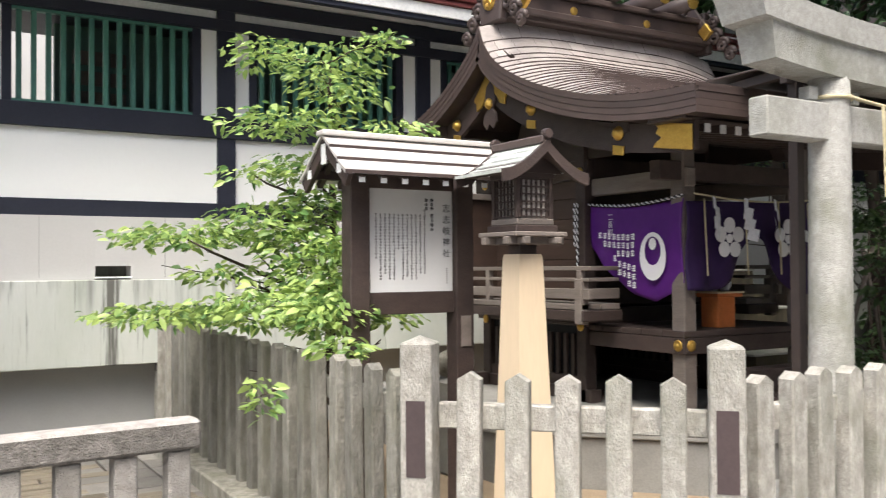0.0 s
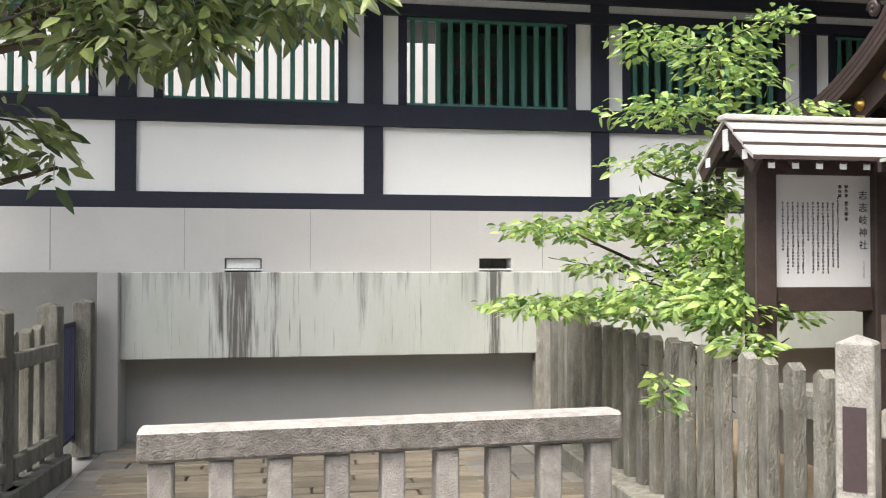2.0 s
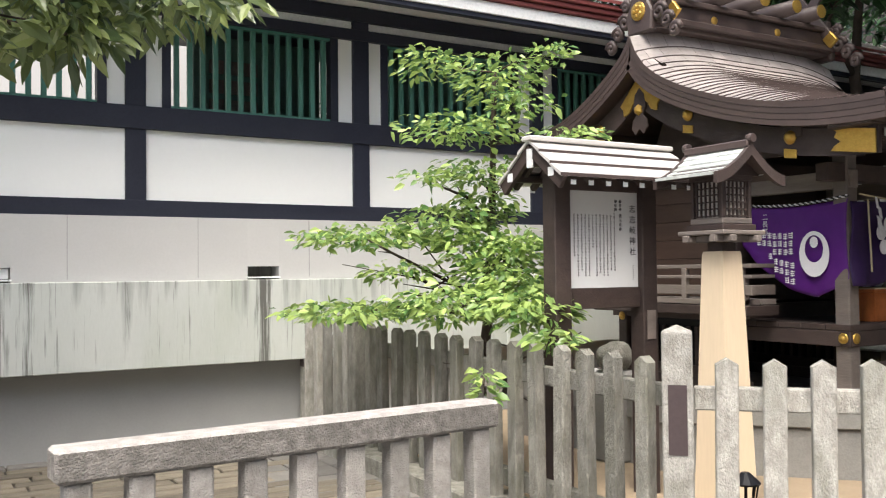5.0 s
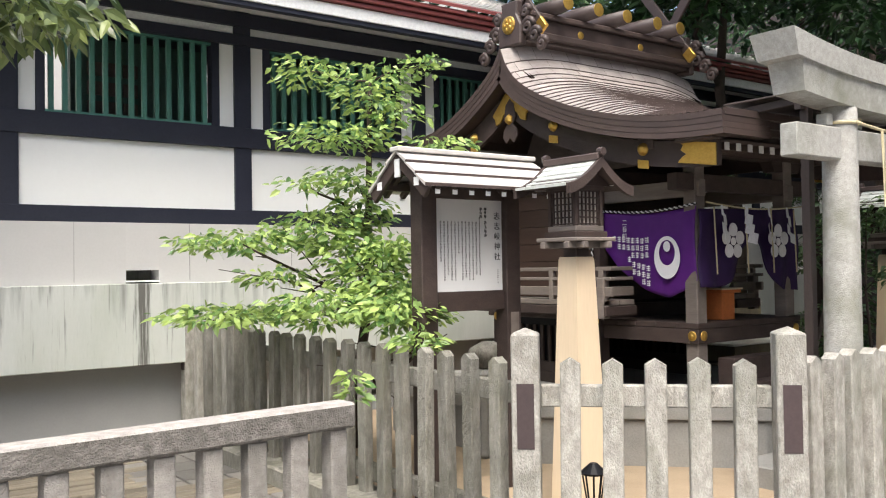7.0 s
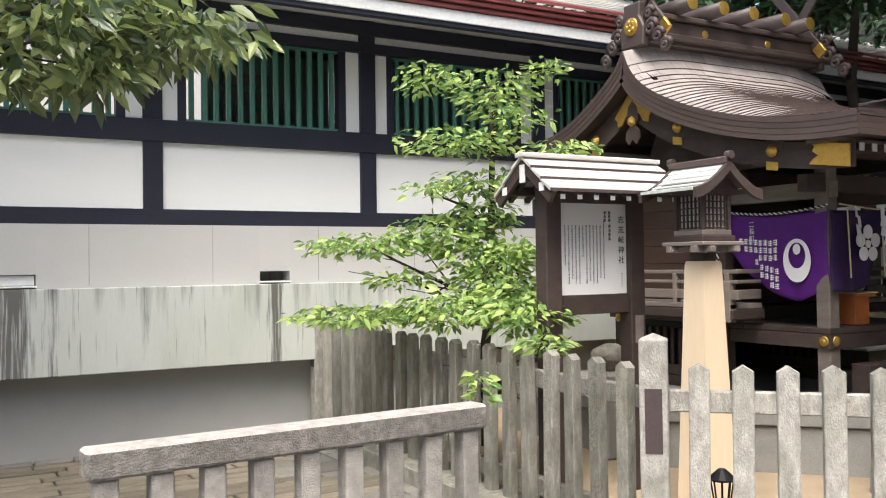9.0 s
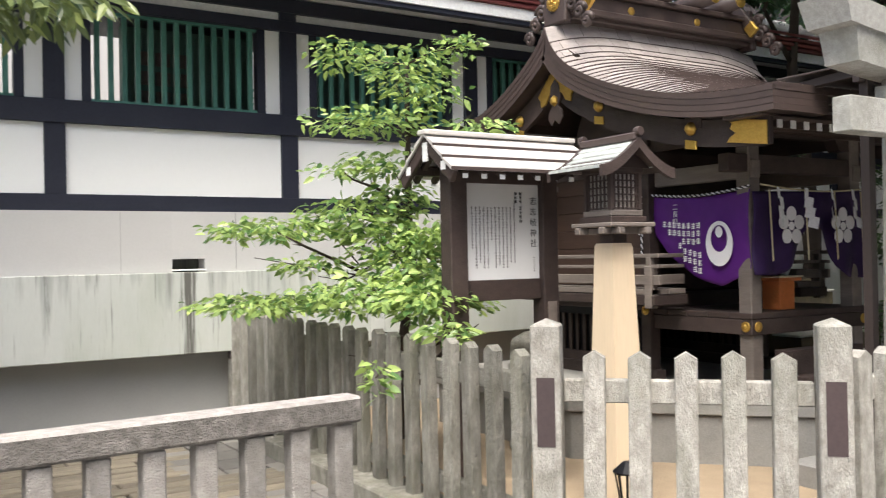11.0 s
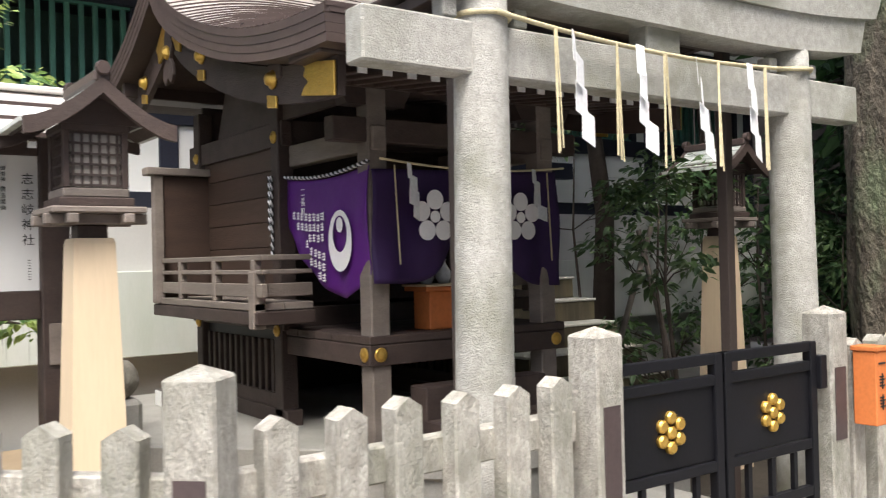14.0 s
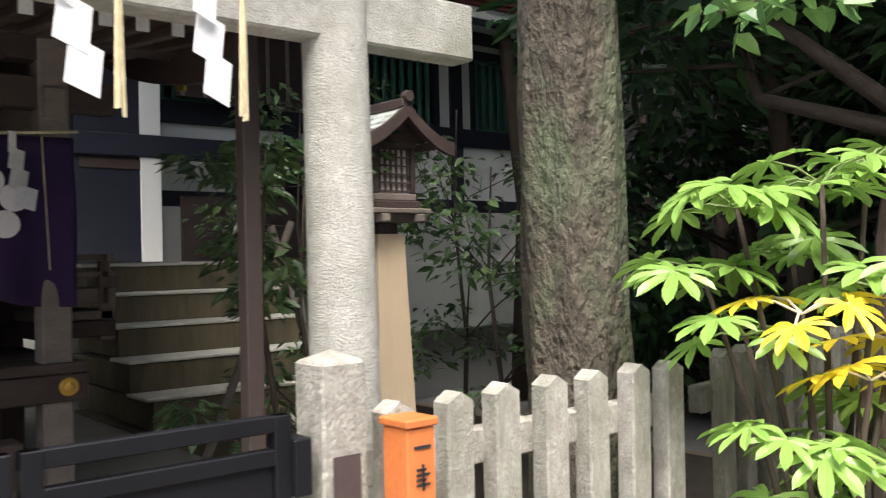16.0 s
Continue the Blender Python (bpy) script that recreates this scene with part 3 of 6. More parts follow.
def fence(name, label, p, q, n, picket, post_at=(), rails=(0.87, 0.24), mat=GRANITE, post=None, group="stone fences", plate=True, inset=0.19, zs=0.0):
    """A stone fence from p to q with n pickets, and posts at the given ends (0 to 1)."""
    p, q = Vector((*p, 0)), Vector((*q, 0))
    d = q - p
    yaw = math.degrees(math.atan2(d.y, d.x))
    g = thing(name, label, "fence", p, group)
    side = Vector((-d.y, d.x, 0)).normalized()
    rng = random.Random(n * 7 + 1)
    for i in range(n):
        o = new("picket", picket)
        c = p.lerp(q, (i + 1) / (n + 1))
        o.matrix_local = pose(c.x, c.y, 0, rng.uniform(-0.5, 0.5), rng.uniform(-0.6, 0.6), yaw + rng.uniform(-1.5, 1.5)) @ Matrix.Diagonal((1, 1, 1 + rng.uniform(-0.006, 0.006), 1))
        link(o, g)
    for z in rails:
        a, c = p + d.normalized() * 0.07 + side * 0.055, q - d.normalized() * 0.07 + side * 0.055
        part("rail", beam((a.x, a.y, z), (c.x, c.y, z), 0.06, 0.105, 0.006), mat, g)
    for s in post_at:
        c = p.lerp(q, s)
        o = new("post", post or POST)
        o.matrix_local = pose(c.x, c.y, 0, 0, 0, yaw)
        link(o, g)
        if plate:
            b = box(-0.041, -0.0705, 0.63, 0.041, -0.066, 0.94)
            bmesh.ops.transform(b, matrix=pose(c.x, c.y, 0, 0, 0, yaw), verts=b.verts)
            pl = new("name_plate", finish(b, "name_plate", PLATE))
            pl["label"] = "dark brown sunken name plate"
            link(pl, g)
    k0 = p - d.normalized() * 0.08 - side * 0.02
    k1 = q + d.normalized() * 0.08 - side * 0.02
    part("kerb", beam((k0.x, k0.y, 0.05), (k1.x, k1.y, 0.05), 0.30, 0.16, 0.012), mat, g, "granite kerb")
    return g


P0, P1, P2, P3, P4 = (2.12, 7.86), (2.06, 3.35), (2.91, 2.485), (4.315, 2.56), (5.76, 2.60)
PM = (2.106, 6.80)
PICKET_GREY = picket_mesh(0.080, 0.062, 1.05, GRANITE_GREY)
fence("stone_fence", "pale grey granite picket fence against the concrete wall", P0, PM, 4, PICKET_GREY, (0.0,), mat=GRANITE_GREY)
fence("stone_fence", "weathered dark granite picket fence stained with lichen", PM, P1, 15, PICKET_DARK, (0.0,), mat=GRANITE_DARK, post=POST_DARK)
fence("stone_fence", "pale granite picket fence with square posts", P1, P2, 5, PICKET, (0.0, 1.0))
fence("stone_fence", "pale granite picket fence beside the gate", P2, P3, 6, PICKET, (1.0,))
fence("stone_fence", "pale granite picket fence under a cedar trunk", P4, (7.37, 2.60), 7, PICKET, (0.0,))
# the row goes on in dark granite, which carries the shade here
fence("stone_fence", "granite picket fence coloured dark for shade behind fatsia leaves", (7.37, 2.60), (9.9, 2.95), 12, PICKET_DARK, (1.0,), mat=GRANITE_DARK, post=POST_DARK)
fence("stone_fence", "grey granite picket fence beside the paved passage", (-1.68, 6.93), (-1.75, 6.02), 3, PICKET_DARK, (0.0, 1.0), mat=GRANITE_DARK, post=POST_DARK)
fence("stone_fence", "grey granite picket fence along the paved passage", (-1.75, 6.02), (-1.9, 3.6), 11, PICKET_DARK, (), mat=GRANITE_DARK)
far_post = thing("gate_post", "grey granite gate post against the wall", "post", (-1.60, 7.57, 0))
fp = new("post", POST_DARK)
fp.matrix_local = pose(-1.60, 7.57, 0)
link(fp, far_post)


def navy_gate():
    g = thing("metal_gate", "navy blue iron gate between granite posts", "gate", (-1.65, 7.25, 0))
    b = box(-1.66, 7.02, 0.12, -1.64, 7.05, 1.02)
    part("gate_frame", box(-1.66, 7.46, 0.12, -1.64, 7.49, 1.02, bm=box(-1.66, 7.02, 1.0, -1.64, 7.49, 1.03, bm=box(-1.66, 7.02, 0.15, -1.64, 7.49, 0.18, bm=b))), NAVY, g)
    for i in range(7):
        part("bar", box(-1.656, 7.08 + i * 0.055, 0.18, -1.644, 7.092 + i * 0.055, 1.0), NAVY, g)


navy_gate()


def stone_rail():
    g = thing("stone_railing", "rough-hewn granite railing with square balusters across the passage", "railing", (0.33, 3.5, 0))
    l, r = Vector((-0.53, 3.43, 0)), Vector((1.19, 3.555, 0))
    d = (r - l).normalized()
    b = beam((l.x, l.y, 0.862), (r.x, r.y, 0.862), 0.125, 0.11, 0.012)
    ob = part("top_rail", b, [RAIL_FACE, RAIL_TOP], g, "granite top rail with a paler top")
    # upward faces take the paler granite
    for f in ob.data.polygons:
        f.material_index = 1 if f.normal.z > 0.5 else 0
    me = finish(box(-0.042, -0.042, 0, 0.042, 0.042, 0.806, 0.008), "baluster", BALUSTER)
    for i in range(9):
        c = l + d * (0.075 + i * 0.1965)
        o = new("baluster", me)
        o.matrix_local = pose(c.x, c.y, 0, 0, 0, math.degrees(math.atan2(d.y, d.x)) + (i % 3 - 1) * 1.2)
        link(o, g)
    part("bottom_rail", beam((l.x, l.y, 0.12), (r.x, r.y, 0.12), 0.11, 0.10, 0.01), BALUSTER, g)


stone_rail()


# ---- torii ----
TX0, TX1, TY = 4.115, 5.975, 2.885


def torii():
    g = thing("torii", "speckled pale granite torii gateway", "torii", (5.035, TY, 0))
    for x, lean in ((TX0, 0.03), (TX1, -0.03)):
        b = lathe([(0.111, 0), (0.109, 0.5), (0.102, 1.4), (0.097, 2.25), (0.096, 2.42)], (0, 0, 0), 28)
        bmesh.ops.transform(b, matrix=Matrix.Translation((x - lean, TY, 0)) @ Matrix.Rotation(lean / 2.5, 4, "Y"), verts=b.verts)
        part("pillar", b, TORII, g, smooth=True)
        part("pillar_base", lathe([(0.2, 0), (0.2, 0.1), (0.16, 0.14)], (x - lean, TY, 0), 24), TORII, g)
        for s in (-1, 1):
            part("wedge", box(x + s * 0.11 - 0.03 + (-0.05 if s < 0 else 0.05), TY - 0.035, 2.272, x + s * 0.11 + 0.03 + (-0.05 if s < 0 else 0.05), TY + 0.035, 2.34, 0.005), TORII, g)
    part("tie_beam", box(3.59, TY - 0.055, 2.078, 6.49, TY + 0.055, 2.262, 0.008), TORII, g)
    part("centre_strut", box(4.93, TY - 0.05, 2.262, 5.14, TY + 0.05, 2.38, 0.006), TORII, g)

    def lintel(half, z0, h, w, rise, slant, name):
        b = bmesh.new()
        n = 16
        rows = []
        for i in range(n + 1):
            s = -1 + 2 * i / n
            up = rise * max(0, abs(s) - 0.3) ** 2 / 0.49
            rows.append([(5.035 + s * half, TY - w / 2, z0 + up * 0.75), (5.035 + s * half, TY + w / 2, z0 + up * 0.75),
                         (5.035 + s * (half + slant), TY + w / 2 + 0.012, z0 + h + up), (5.035 + s * (half + slant), TY - w / 2 - 0.012, z0 + h + up)])
        vs = [[b.verts.new(p) for p in row] for row in rows]
        for a, c in zip(vs, vs[1:]):
            for k in range(4):
                b.faces.new((a[k], a[(k + 1) % 4], c[(k + 1) % 4], c[k]))
        b.faces.new(vs[0])
        b.faces.new(vs[-1][::-1])
        part(name, b, TORII, g)

    lintel(1.43, 2.366, 0.162, 0.19, 0.08, 0.035, "lower_lintel")
    lintel(1.53, 2.531, 0.118, 0.25, 0.095, 0.055, "top_lintel")


torii()


def straw_rope():
    g = thing("sacred_rope", "thin straw rope hung with folded white paper streamers", "rope", (5.03, 2.77, 2.3))
    pts = []
    for i in range(25):
        s = i / 24
        pts.append((TX0 - 0.02 + s * (TX1 - TX0 + 0.05), TY - 0.112, 2.292 - 0.05 * math.sin(math.pi * s) ** 0.8))
    part("rope", tube(pts, 0.009, 6), STRAW, g, smooth=True)
    for x in (TX0, TX1):
        ring = [(x + 0.104 * math.cos(k * math.tau / 20), TY + 0.104 * math.sin(k * math.tau / 20), 2.292) for k in range(21)]
        part("rope_knot", tube(ring, 0.010, 6), STRAW, g, smooth=True)
    for i, s in enumerate((0.18, 0.36, 0.547, 0.725)):
        p = Vector(pts[int(s * 24)]).lerp(Vector(pts[int(s * 24) + 1]), s * 24 % 1)
        paper_streamer(g, p, 0.41, 0.074, (26, 20, 30, 24)[i], i)
    for i, s in enumerate((0.139, 0.306, 0.45, 0.626, 0.80)):
        p = Vector(pts[int(s * 24)]).lerp(Vector(pts[int(s * 24) + 1]), s * 24 % 1)
        rng = random.Random(i)
        b = bmesh.new()
        for k in range(3):
            o = rng.uniform(-0.025, 0.025)
            beam((p.x + o * 0.2, p.y - 0.012 + k * 0.003, p.z), (p.x + o, p.y - 0.02, p.z - 0.445 + rng.uniform(-0.02, 0.02)), 0.008, 0.004, 0, b)
        part("straw_tassel", b, STRAW, g)


def paper_streamer(g, p, length, w, turn, seed):
    """Zigzag folded paper: slanted pieces, each hung a step to the side of the one above."""
    b = bmesh.new()
    n, rng = 4, random.Random(seed)
    h = length / (n - 0.5)
    x, z = p.x, p.z + 0.012
    for k in range(n):
        ww = w * (0.40, 0.95, 1.15, 1.15)[k]
        yy = p.y - 0.014 - 0.012 * (k % 2) - 0.004 * k
        sw = rng.uniform(-0.015, 0.015)
        s = 0.32 * ww
        top, foot = x + 0.16 * ww, x - 0.16 * ww
        q = [(top - ww / 2, yy, z), (top + ww / 2, yy - 0.01 + sw, z - s), (foot + ww / 2, yy - 0.02 + sw, z - s - h), (foot - ww / 2, yy - 0.008, z - h)]
        f = b.faces.new([b.verts.new(c) for c in q])
        e = bmesh.ops.extrude_face_region(b, geom=[f])
        bmesh.ops.translate(b, vec=(0, 0.0015, 0), verts=[v for v in e["geom"] if isinstance(v, bmesh.types.BMVert)])
        x += w * (0.12, 0.24, 0.22, 0.2)[k]
        z -= h * (0.75, 0.86, 0.86, 0.8)[k]
    bmesh.ops.rotate(b, cent=p, matrix=Matrix.Rotation(radians(turn), 3, "Z"), verts=b.verts)
    part("paper_streamer", b, WASHI, g, "white folded paper streamer")


straw_rope()


# ---- canopy frame behind the torii ----
def canopy():
    g = thing("canopy_frame", "brown steel canopy frame behind the torii", "canopy", (5.0, 3.2, 0))
    for x in (4.19, 5.82):
        part("pole", box(x - 0.028, 3.11, 0, x + 0.028, 3.166, 2.47, 0.003), STEEL_BROWN, g)
        part("arm", beam((x, 3.10, 2.495), (x, 3.64, 2.465), 0.05, 0.05), STEEL_BROWN, g)
    part("roof_sheet", box(4.12, 3.06, 2.522, 5.92, 3.68, 2.534, 0.003), STEEL_BROWN, g, "thin brown metal canopy sheet")
    part("crossbar", box(4.1, 3.12, 2.42, 5.95, 3.16, 2.468), STEEL_BROWN, g)


canopy()


# ---- iron gate ----
def iron_gate():
    g = thing("iron_gate", "black iron double gate with gilt plum blossom crests", "gate", (5.05, 2.58, 0.1))
    for k, (a, c) in enumerate(((4.392, 4.985), (5.0, 5.615))):
        leaf = part("gate_leaf", box(a, 2.565, 0.66, c, 2.575, 0.945), IRON, g)
        b = box(a, 2.55, 0.12, a + 0.045, 2.59, 1.06, 0.003)
        box(c - 0.045, 2.55, 0.12, c, 2.59, 1.06, 0.003, b)
        for z in (0.12, 0.42, 0.615, 0.94, 1.02):
            box(a, 2.553, z, c, 2.587, z + 0.04, 0.003, b)
        for i in range(3):
            x = a + (i + 1) * (c - a) / 4
            box(x - 0.012, 2.56, 0.14, x + 0.012, 2.58, 0.63, 0, b)
        part("gate_frame", b, IRON, leaf)
        cx = (a + c) / 2
        r = 0.054
        for i in range(7):
            dx, dz = (0, 0) if i == 6 else (r * math.cos(i * math.tau / 6 + math.pi / 6), r * math.sin(i * math.tau / 6 + math.pi / 6))
            part("crest_petal", lathe([(0.0245, 0), (0.0245, 0.014), (0.018, 0.022)], (cx + dx, 2.567, 0.795 + dz), 16, "Y"), GOLD, leaf, "gilt round petal", smooth=False)
    part("hinge", box(5.612, 2.53, 0.86, 5.66, 2.60, 1.0, 0.004), IRON, g)
    part("hinge", box(4.39, 2.53, 0.86, 4.42, 2.60, 1.0, 0.004), IRON, g)


iron_gate()


def orange_box():
    g = thing("offering_box", "orange lacquered box hung on the granite pickets", "box", (5.925, 2.47, 0.68))
    part("body", box(5.881, 2.44, 0.68, 5.973, 2.545, 1.00, 0.004), ORANGE, g)
    part("lid", box(5.874, 2.432, 1.00, 5.980, 2.553, 1.022, 0.004), ORANGE, g)
    b = box(5.903, 2.4365, 0.945, 5.956, 2.44, 0.953)
    for z in (0.85, 0.76):
        for k in range(4):
            box(5.909, 2.4365, z + k * 0.013, 5.951 - 0.012 * (k % 2), 2.44, z + k * 0.013 + 0.006, 0, b)
        box(5.927, 2.4365, z - 0.012, 5.933, 2.44, z + 0.055, 0, b)
    part("writing", b, INK, g, "black brushed characters")["kind"] = "stuff"


orange_box()


# ---- shrine ----
CX = 4.99


RY = 5.54


def verge(s):
    """The curve of the front slope: s 0 at the ridge, 1 at the eave; (y, z)."""
    y = RY - 2.08 * s
    z = 2.432 + 0.60 * max(0.0, 1 - s) ** 2.1 + 0.20 * math.exp(-s / 0.05) + 0.012 * s * s
    return y, z


def rear(s):
    return RY + 1.05 * s, 2.66 + 0.50 * max(0.0, 1 - s) ** 1.6 + 0.072 * math.exp(-s / 0.05)


def roof_half(x, s=0.0):
    """How far the roof swells above its west and east verges, s down the slope."""
    d = min(x - 3.80, 6.18 - x)
    swell = (0.10 + 0.09 * s * (1 - s)) * (1 - 0.9 * s ** 4)
    return swell * (1 - max(0.0, 1 - d / 0.7) ** 2)


def shrine_base():
    g = thing("stone_platform", "grey cut stone platform under the wooden shrine", "platform", (CX, 5.1, 0))
    plan = [(3.56, 6.8), (3.56, 5.02), (4.70, 3.80), (5.3, 3.78), (6.3, 3.78), (6.3, 6.8)]
    for name, grow, z0, z1 in (("stone", 0.0, 0.0, 0.39), ("cap_stone", 0.035, 0.392, 0.53)):
        pts = [Vector((x, y)) for x, y in plan]
        mid = Vector((5.0, 5.4))
        out = [p + (p - mid).normalized() * grow for p in pts]
        b = prism([(p.x, p.y) for p in out], z1 - z0, Matrix.Translation((0, 0, z0)), bevel=0.008)
        part(name, b, STONE, g)
    for a, c in ((4.2, 5.1), (5.11, 5.9)):
        part("step_stone", box(a, 3.25, 0, c, 3.72, 0.2, 0.012), STONE, g)


shrine_base()


def shrine():
    g = thing("wooden_shrine", "small dark cedar shrine with gilt fittings and curved copper roof", "shrine", (CX, 5.2, 0.5))
    xw, xe = 4.38, 5.60
    # body
    for x in (xw, xe):
        for y in (5.05, 6.25):
            part("pillar", box(x - 0.05, y - 0.05, 0.5, x + 0.05, y + 0.05, 2.45, 0.006), WOOD_DARK, g)
    for i in range(6):
        z0 = 1.24 + i * 0.147
        part("wall_board", box(xw - 0.012, 5.10, z0, xw + 0.012, 6.20, z0 + 0.144, 0.003), WOOD_BROWN, g)
        part("wall_board", box(xe - 0.012, 5.10, z0, xe + 0.012, 6.20, z0 + 0.144, 0.003), WOOD_BROWN, g)
    part("rear_wall", box(xw, 6.24, 0.5, xe, 6.27, 2.5), WOOD_DARK, g)
    part("door_wall", box(xw + 0.05, 5.22, 1.2, xe - 0.05, 5.26, 2.45), WOOD_DARK, g)
    for x in (xw, xe):
        part("head_beam", box(x - 0.035, 4.98, 2.10, x + 0.035, 6.42, 2.24, 0.005), WOOD_DARK, g)
        part("sill_beam", box(x - 0.045, 4.98, 1.06, x + 0.045, 6.38, 1.17, 0.005), WOOD_DARK, g)
        part("base_beam", box(x - 0.05, 4.95, 0.5, x + 0.05, 6.4, 0.62, 0.006), WOOD_DARK, g)
        part("gable_board", prism([(-1.25, 2.24), (0.55, 2.24), (0.5, 2.5), (0.0, 2.72), (-0.75, 3.05), (-0.95, 2.9)], 0.03, facing_west(x + 0.015, 4.7, 0)), WOOD_DARK, g)
        part("lattice_back", box(x - 0.005, 5.1, 0.62, x + 0.02, 6.2, 1.06), IRON, g)
        for i in range(12):
            y = 5.17 + i * 0.088
            part("lattice_slat", box(x - 0.03, y - 0.018, 0.70, x - 0.006, y + 0.018, 1.0, 0.003), WOOD_DARK, g)
        part("lattice_rail", box(x - 0.035, 5.1, 0.62, x, 6.2, 0.70, 0.003), WOOD_DARK, g)
    for z in (2.18, 1.115):
        part("cross_beam", box(xw, 5.0, z - 0.07, xe, 5.08, z + 0.07, 0.005), WOOD_DARK, g)
    # porch
    for x in (4.44, 5.54):
        part("porch_post", box(x - 0.055, 4.12, 0.5, x + 0.055, 4.23, 2.35, 0.008), WOOD_GREY, g)
        part("porch_tie", box(x - 0.04, 4.1, 1.98, x + 0.04, 5.1, 2.10, 0.006), WOOD_GREY, g)
        b = prism([(-0.16, 0), (0.16, 0), (0.22, 0.1), (0.18, 0.17), (-0.18, 0.17), (-0.22, 0.1)], 0.1, facing_south(x, 4.23, 2.2))
        part("bracket", b, WOOD_DARK, g)
    part("porch_lintel", box(4.2, 4.13, 2.02, 5.78, 4.22, 2.14, 0.006), WOOD_DARK, g)
    part("eave_purlin", box(3.92, 4.10, 2.28, 6.06, 4.24, 2.38, 0.006), WOOD_DARK, g)
    for i in range(5):
        part("stage_board", box(4.36, 4.1 + i * 0.19, 1.035, 5.64, 4.1 + i * 0.19 + 0.186, 1.075, 0.004), WOOD_DARK, g)
    part("stage_beam", box(4.36, 4.10, 0.93, 5.64, 4.18, 1.032, 0.005), WOOD_DARK, g)
    for x in (4.40, 5.60):
        part("stage_beam", box(x - 0.04, 4.181, 0.93, x + 0.04, 5.0, 1.032, 0.005), WOOD_DARK, g)
    # veranda with its low rail along the west and east sides
    for s in (-1, 1):
        xo = CX + s * (CX - 4.03)
        xi = CX + s * (CX - 4.37)
        a, c = sorted((xo, xi))
        for i in range(2):
            w = (c - a) / 2
            part("veranda_board", box(a + i * w, 4.68, 1.195, a + (i + 1) * w - 0.004, 6.25, 1.235, 0.004), WOOD_GREY, g)
        part("veranda_edge", box(a, 4.66, 1.12, c, 6.27, 1.192, 0.006), WOOD_DARK, g)
        r = xo - s * 0.03
        for z, h in ((1.30, 0.07), (1.395, 0.025), (1.47, 0.03)):
            part("rail_bar", box(r - 0.018, 4.62, z - h / 2, r + 0.018, 6.2, z + h / 2, 0.004), WOOD_GREY, g)
            part("rail_bar", box(min(r, xi), 4.69, z - h / 2, max(r, xi), 4.725, z + h / 2, 0.004), WOOD_GREY, g)
        for y in (4.72, 5.25, 5.8):
            part("rail_post", box(r - 0.022, y - 0.022, 1.235, r + 0.022, y + 0.022, 1.46, 0.004), WOOD_GREY, g)
        part("newel", box(r - 0.035, 4.68, 1.10, r + 0.035, 4.75, 1.40, 0.006), WOOD_GREY, g)
        part("side_screen", box(min(xo, xi), 6.14, 1.235, max(xo, xi), 6.17, 2.02, 0.004), WOOD_BROWN, g)
        part("screen_cap", box(min(xo, xi) - 0.08, 6.10, 2.02, max(xo, xi) + 0.02, 6.21, 2.07, 0.006), WOOD_GREY, g)
        part("screen_post", box(xo - 0.03, 6.12, 1.2, xo + 0.03, 6.19, 2.02, 0.005), WOOD_GREY, g)
    # steps of the porch
    for i in range(2):
        part("porch_step", box(4.6, 3.86 + i * 0.12, 0.5, 5.38, 4.0 + i * 0.12, 0.66 + i * 0.16, 0.006), WOOD_DARK, g)
    for x, s in ((4.05, 1), (5.93, -1)):
        part("base_beam", box(x, 6.2, 0.5, x + s * 0.27, 6.32, 0.63, 0.005), WOOD_DARK, g)
        part("beam_end", box(x - s * 0.006, 6.205, 0.505, x, 6.315, 0.625, 0.002), WHITE_TRIM, g, "white-painted beam end")
    # gilt studs
    for x, y, z, ax in ((xw - 0.05, 5.05, 2.15, "X"), (xw - 0.05, 6.25, 2.15, "X"), (xw - 0.052, 5.05, 1.06, "X"), (xw - 0.052, 6.25, 1.06, "X"),
                        (4.36, 4.15, 0.985, "X"), (4.42, 4.10, 0.985, "Y"), (5.57, 4.10, 0.985, "Y"), (5.64, 4.15, 0.985, "E")):
        pr = [(0.036, 0), (0.036, 0.006), (0.026, 0.01), (0.024, 0.008), (0.016, 0.018), (0.006, 0.022)]
        part("gilt_stud", lathe(pr, (x, y, z), 16, "Y" if ax == "Y" else "X"), GOLD, g, "gilt flower stud", smooth=True)
    return g


shrine()


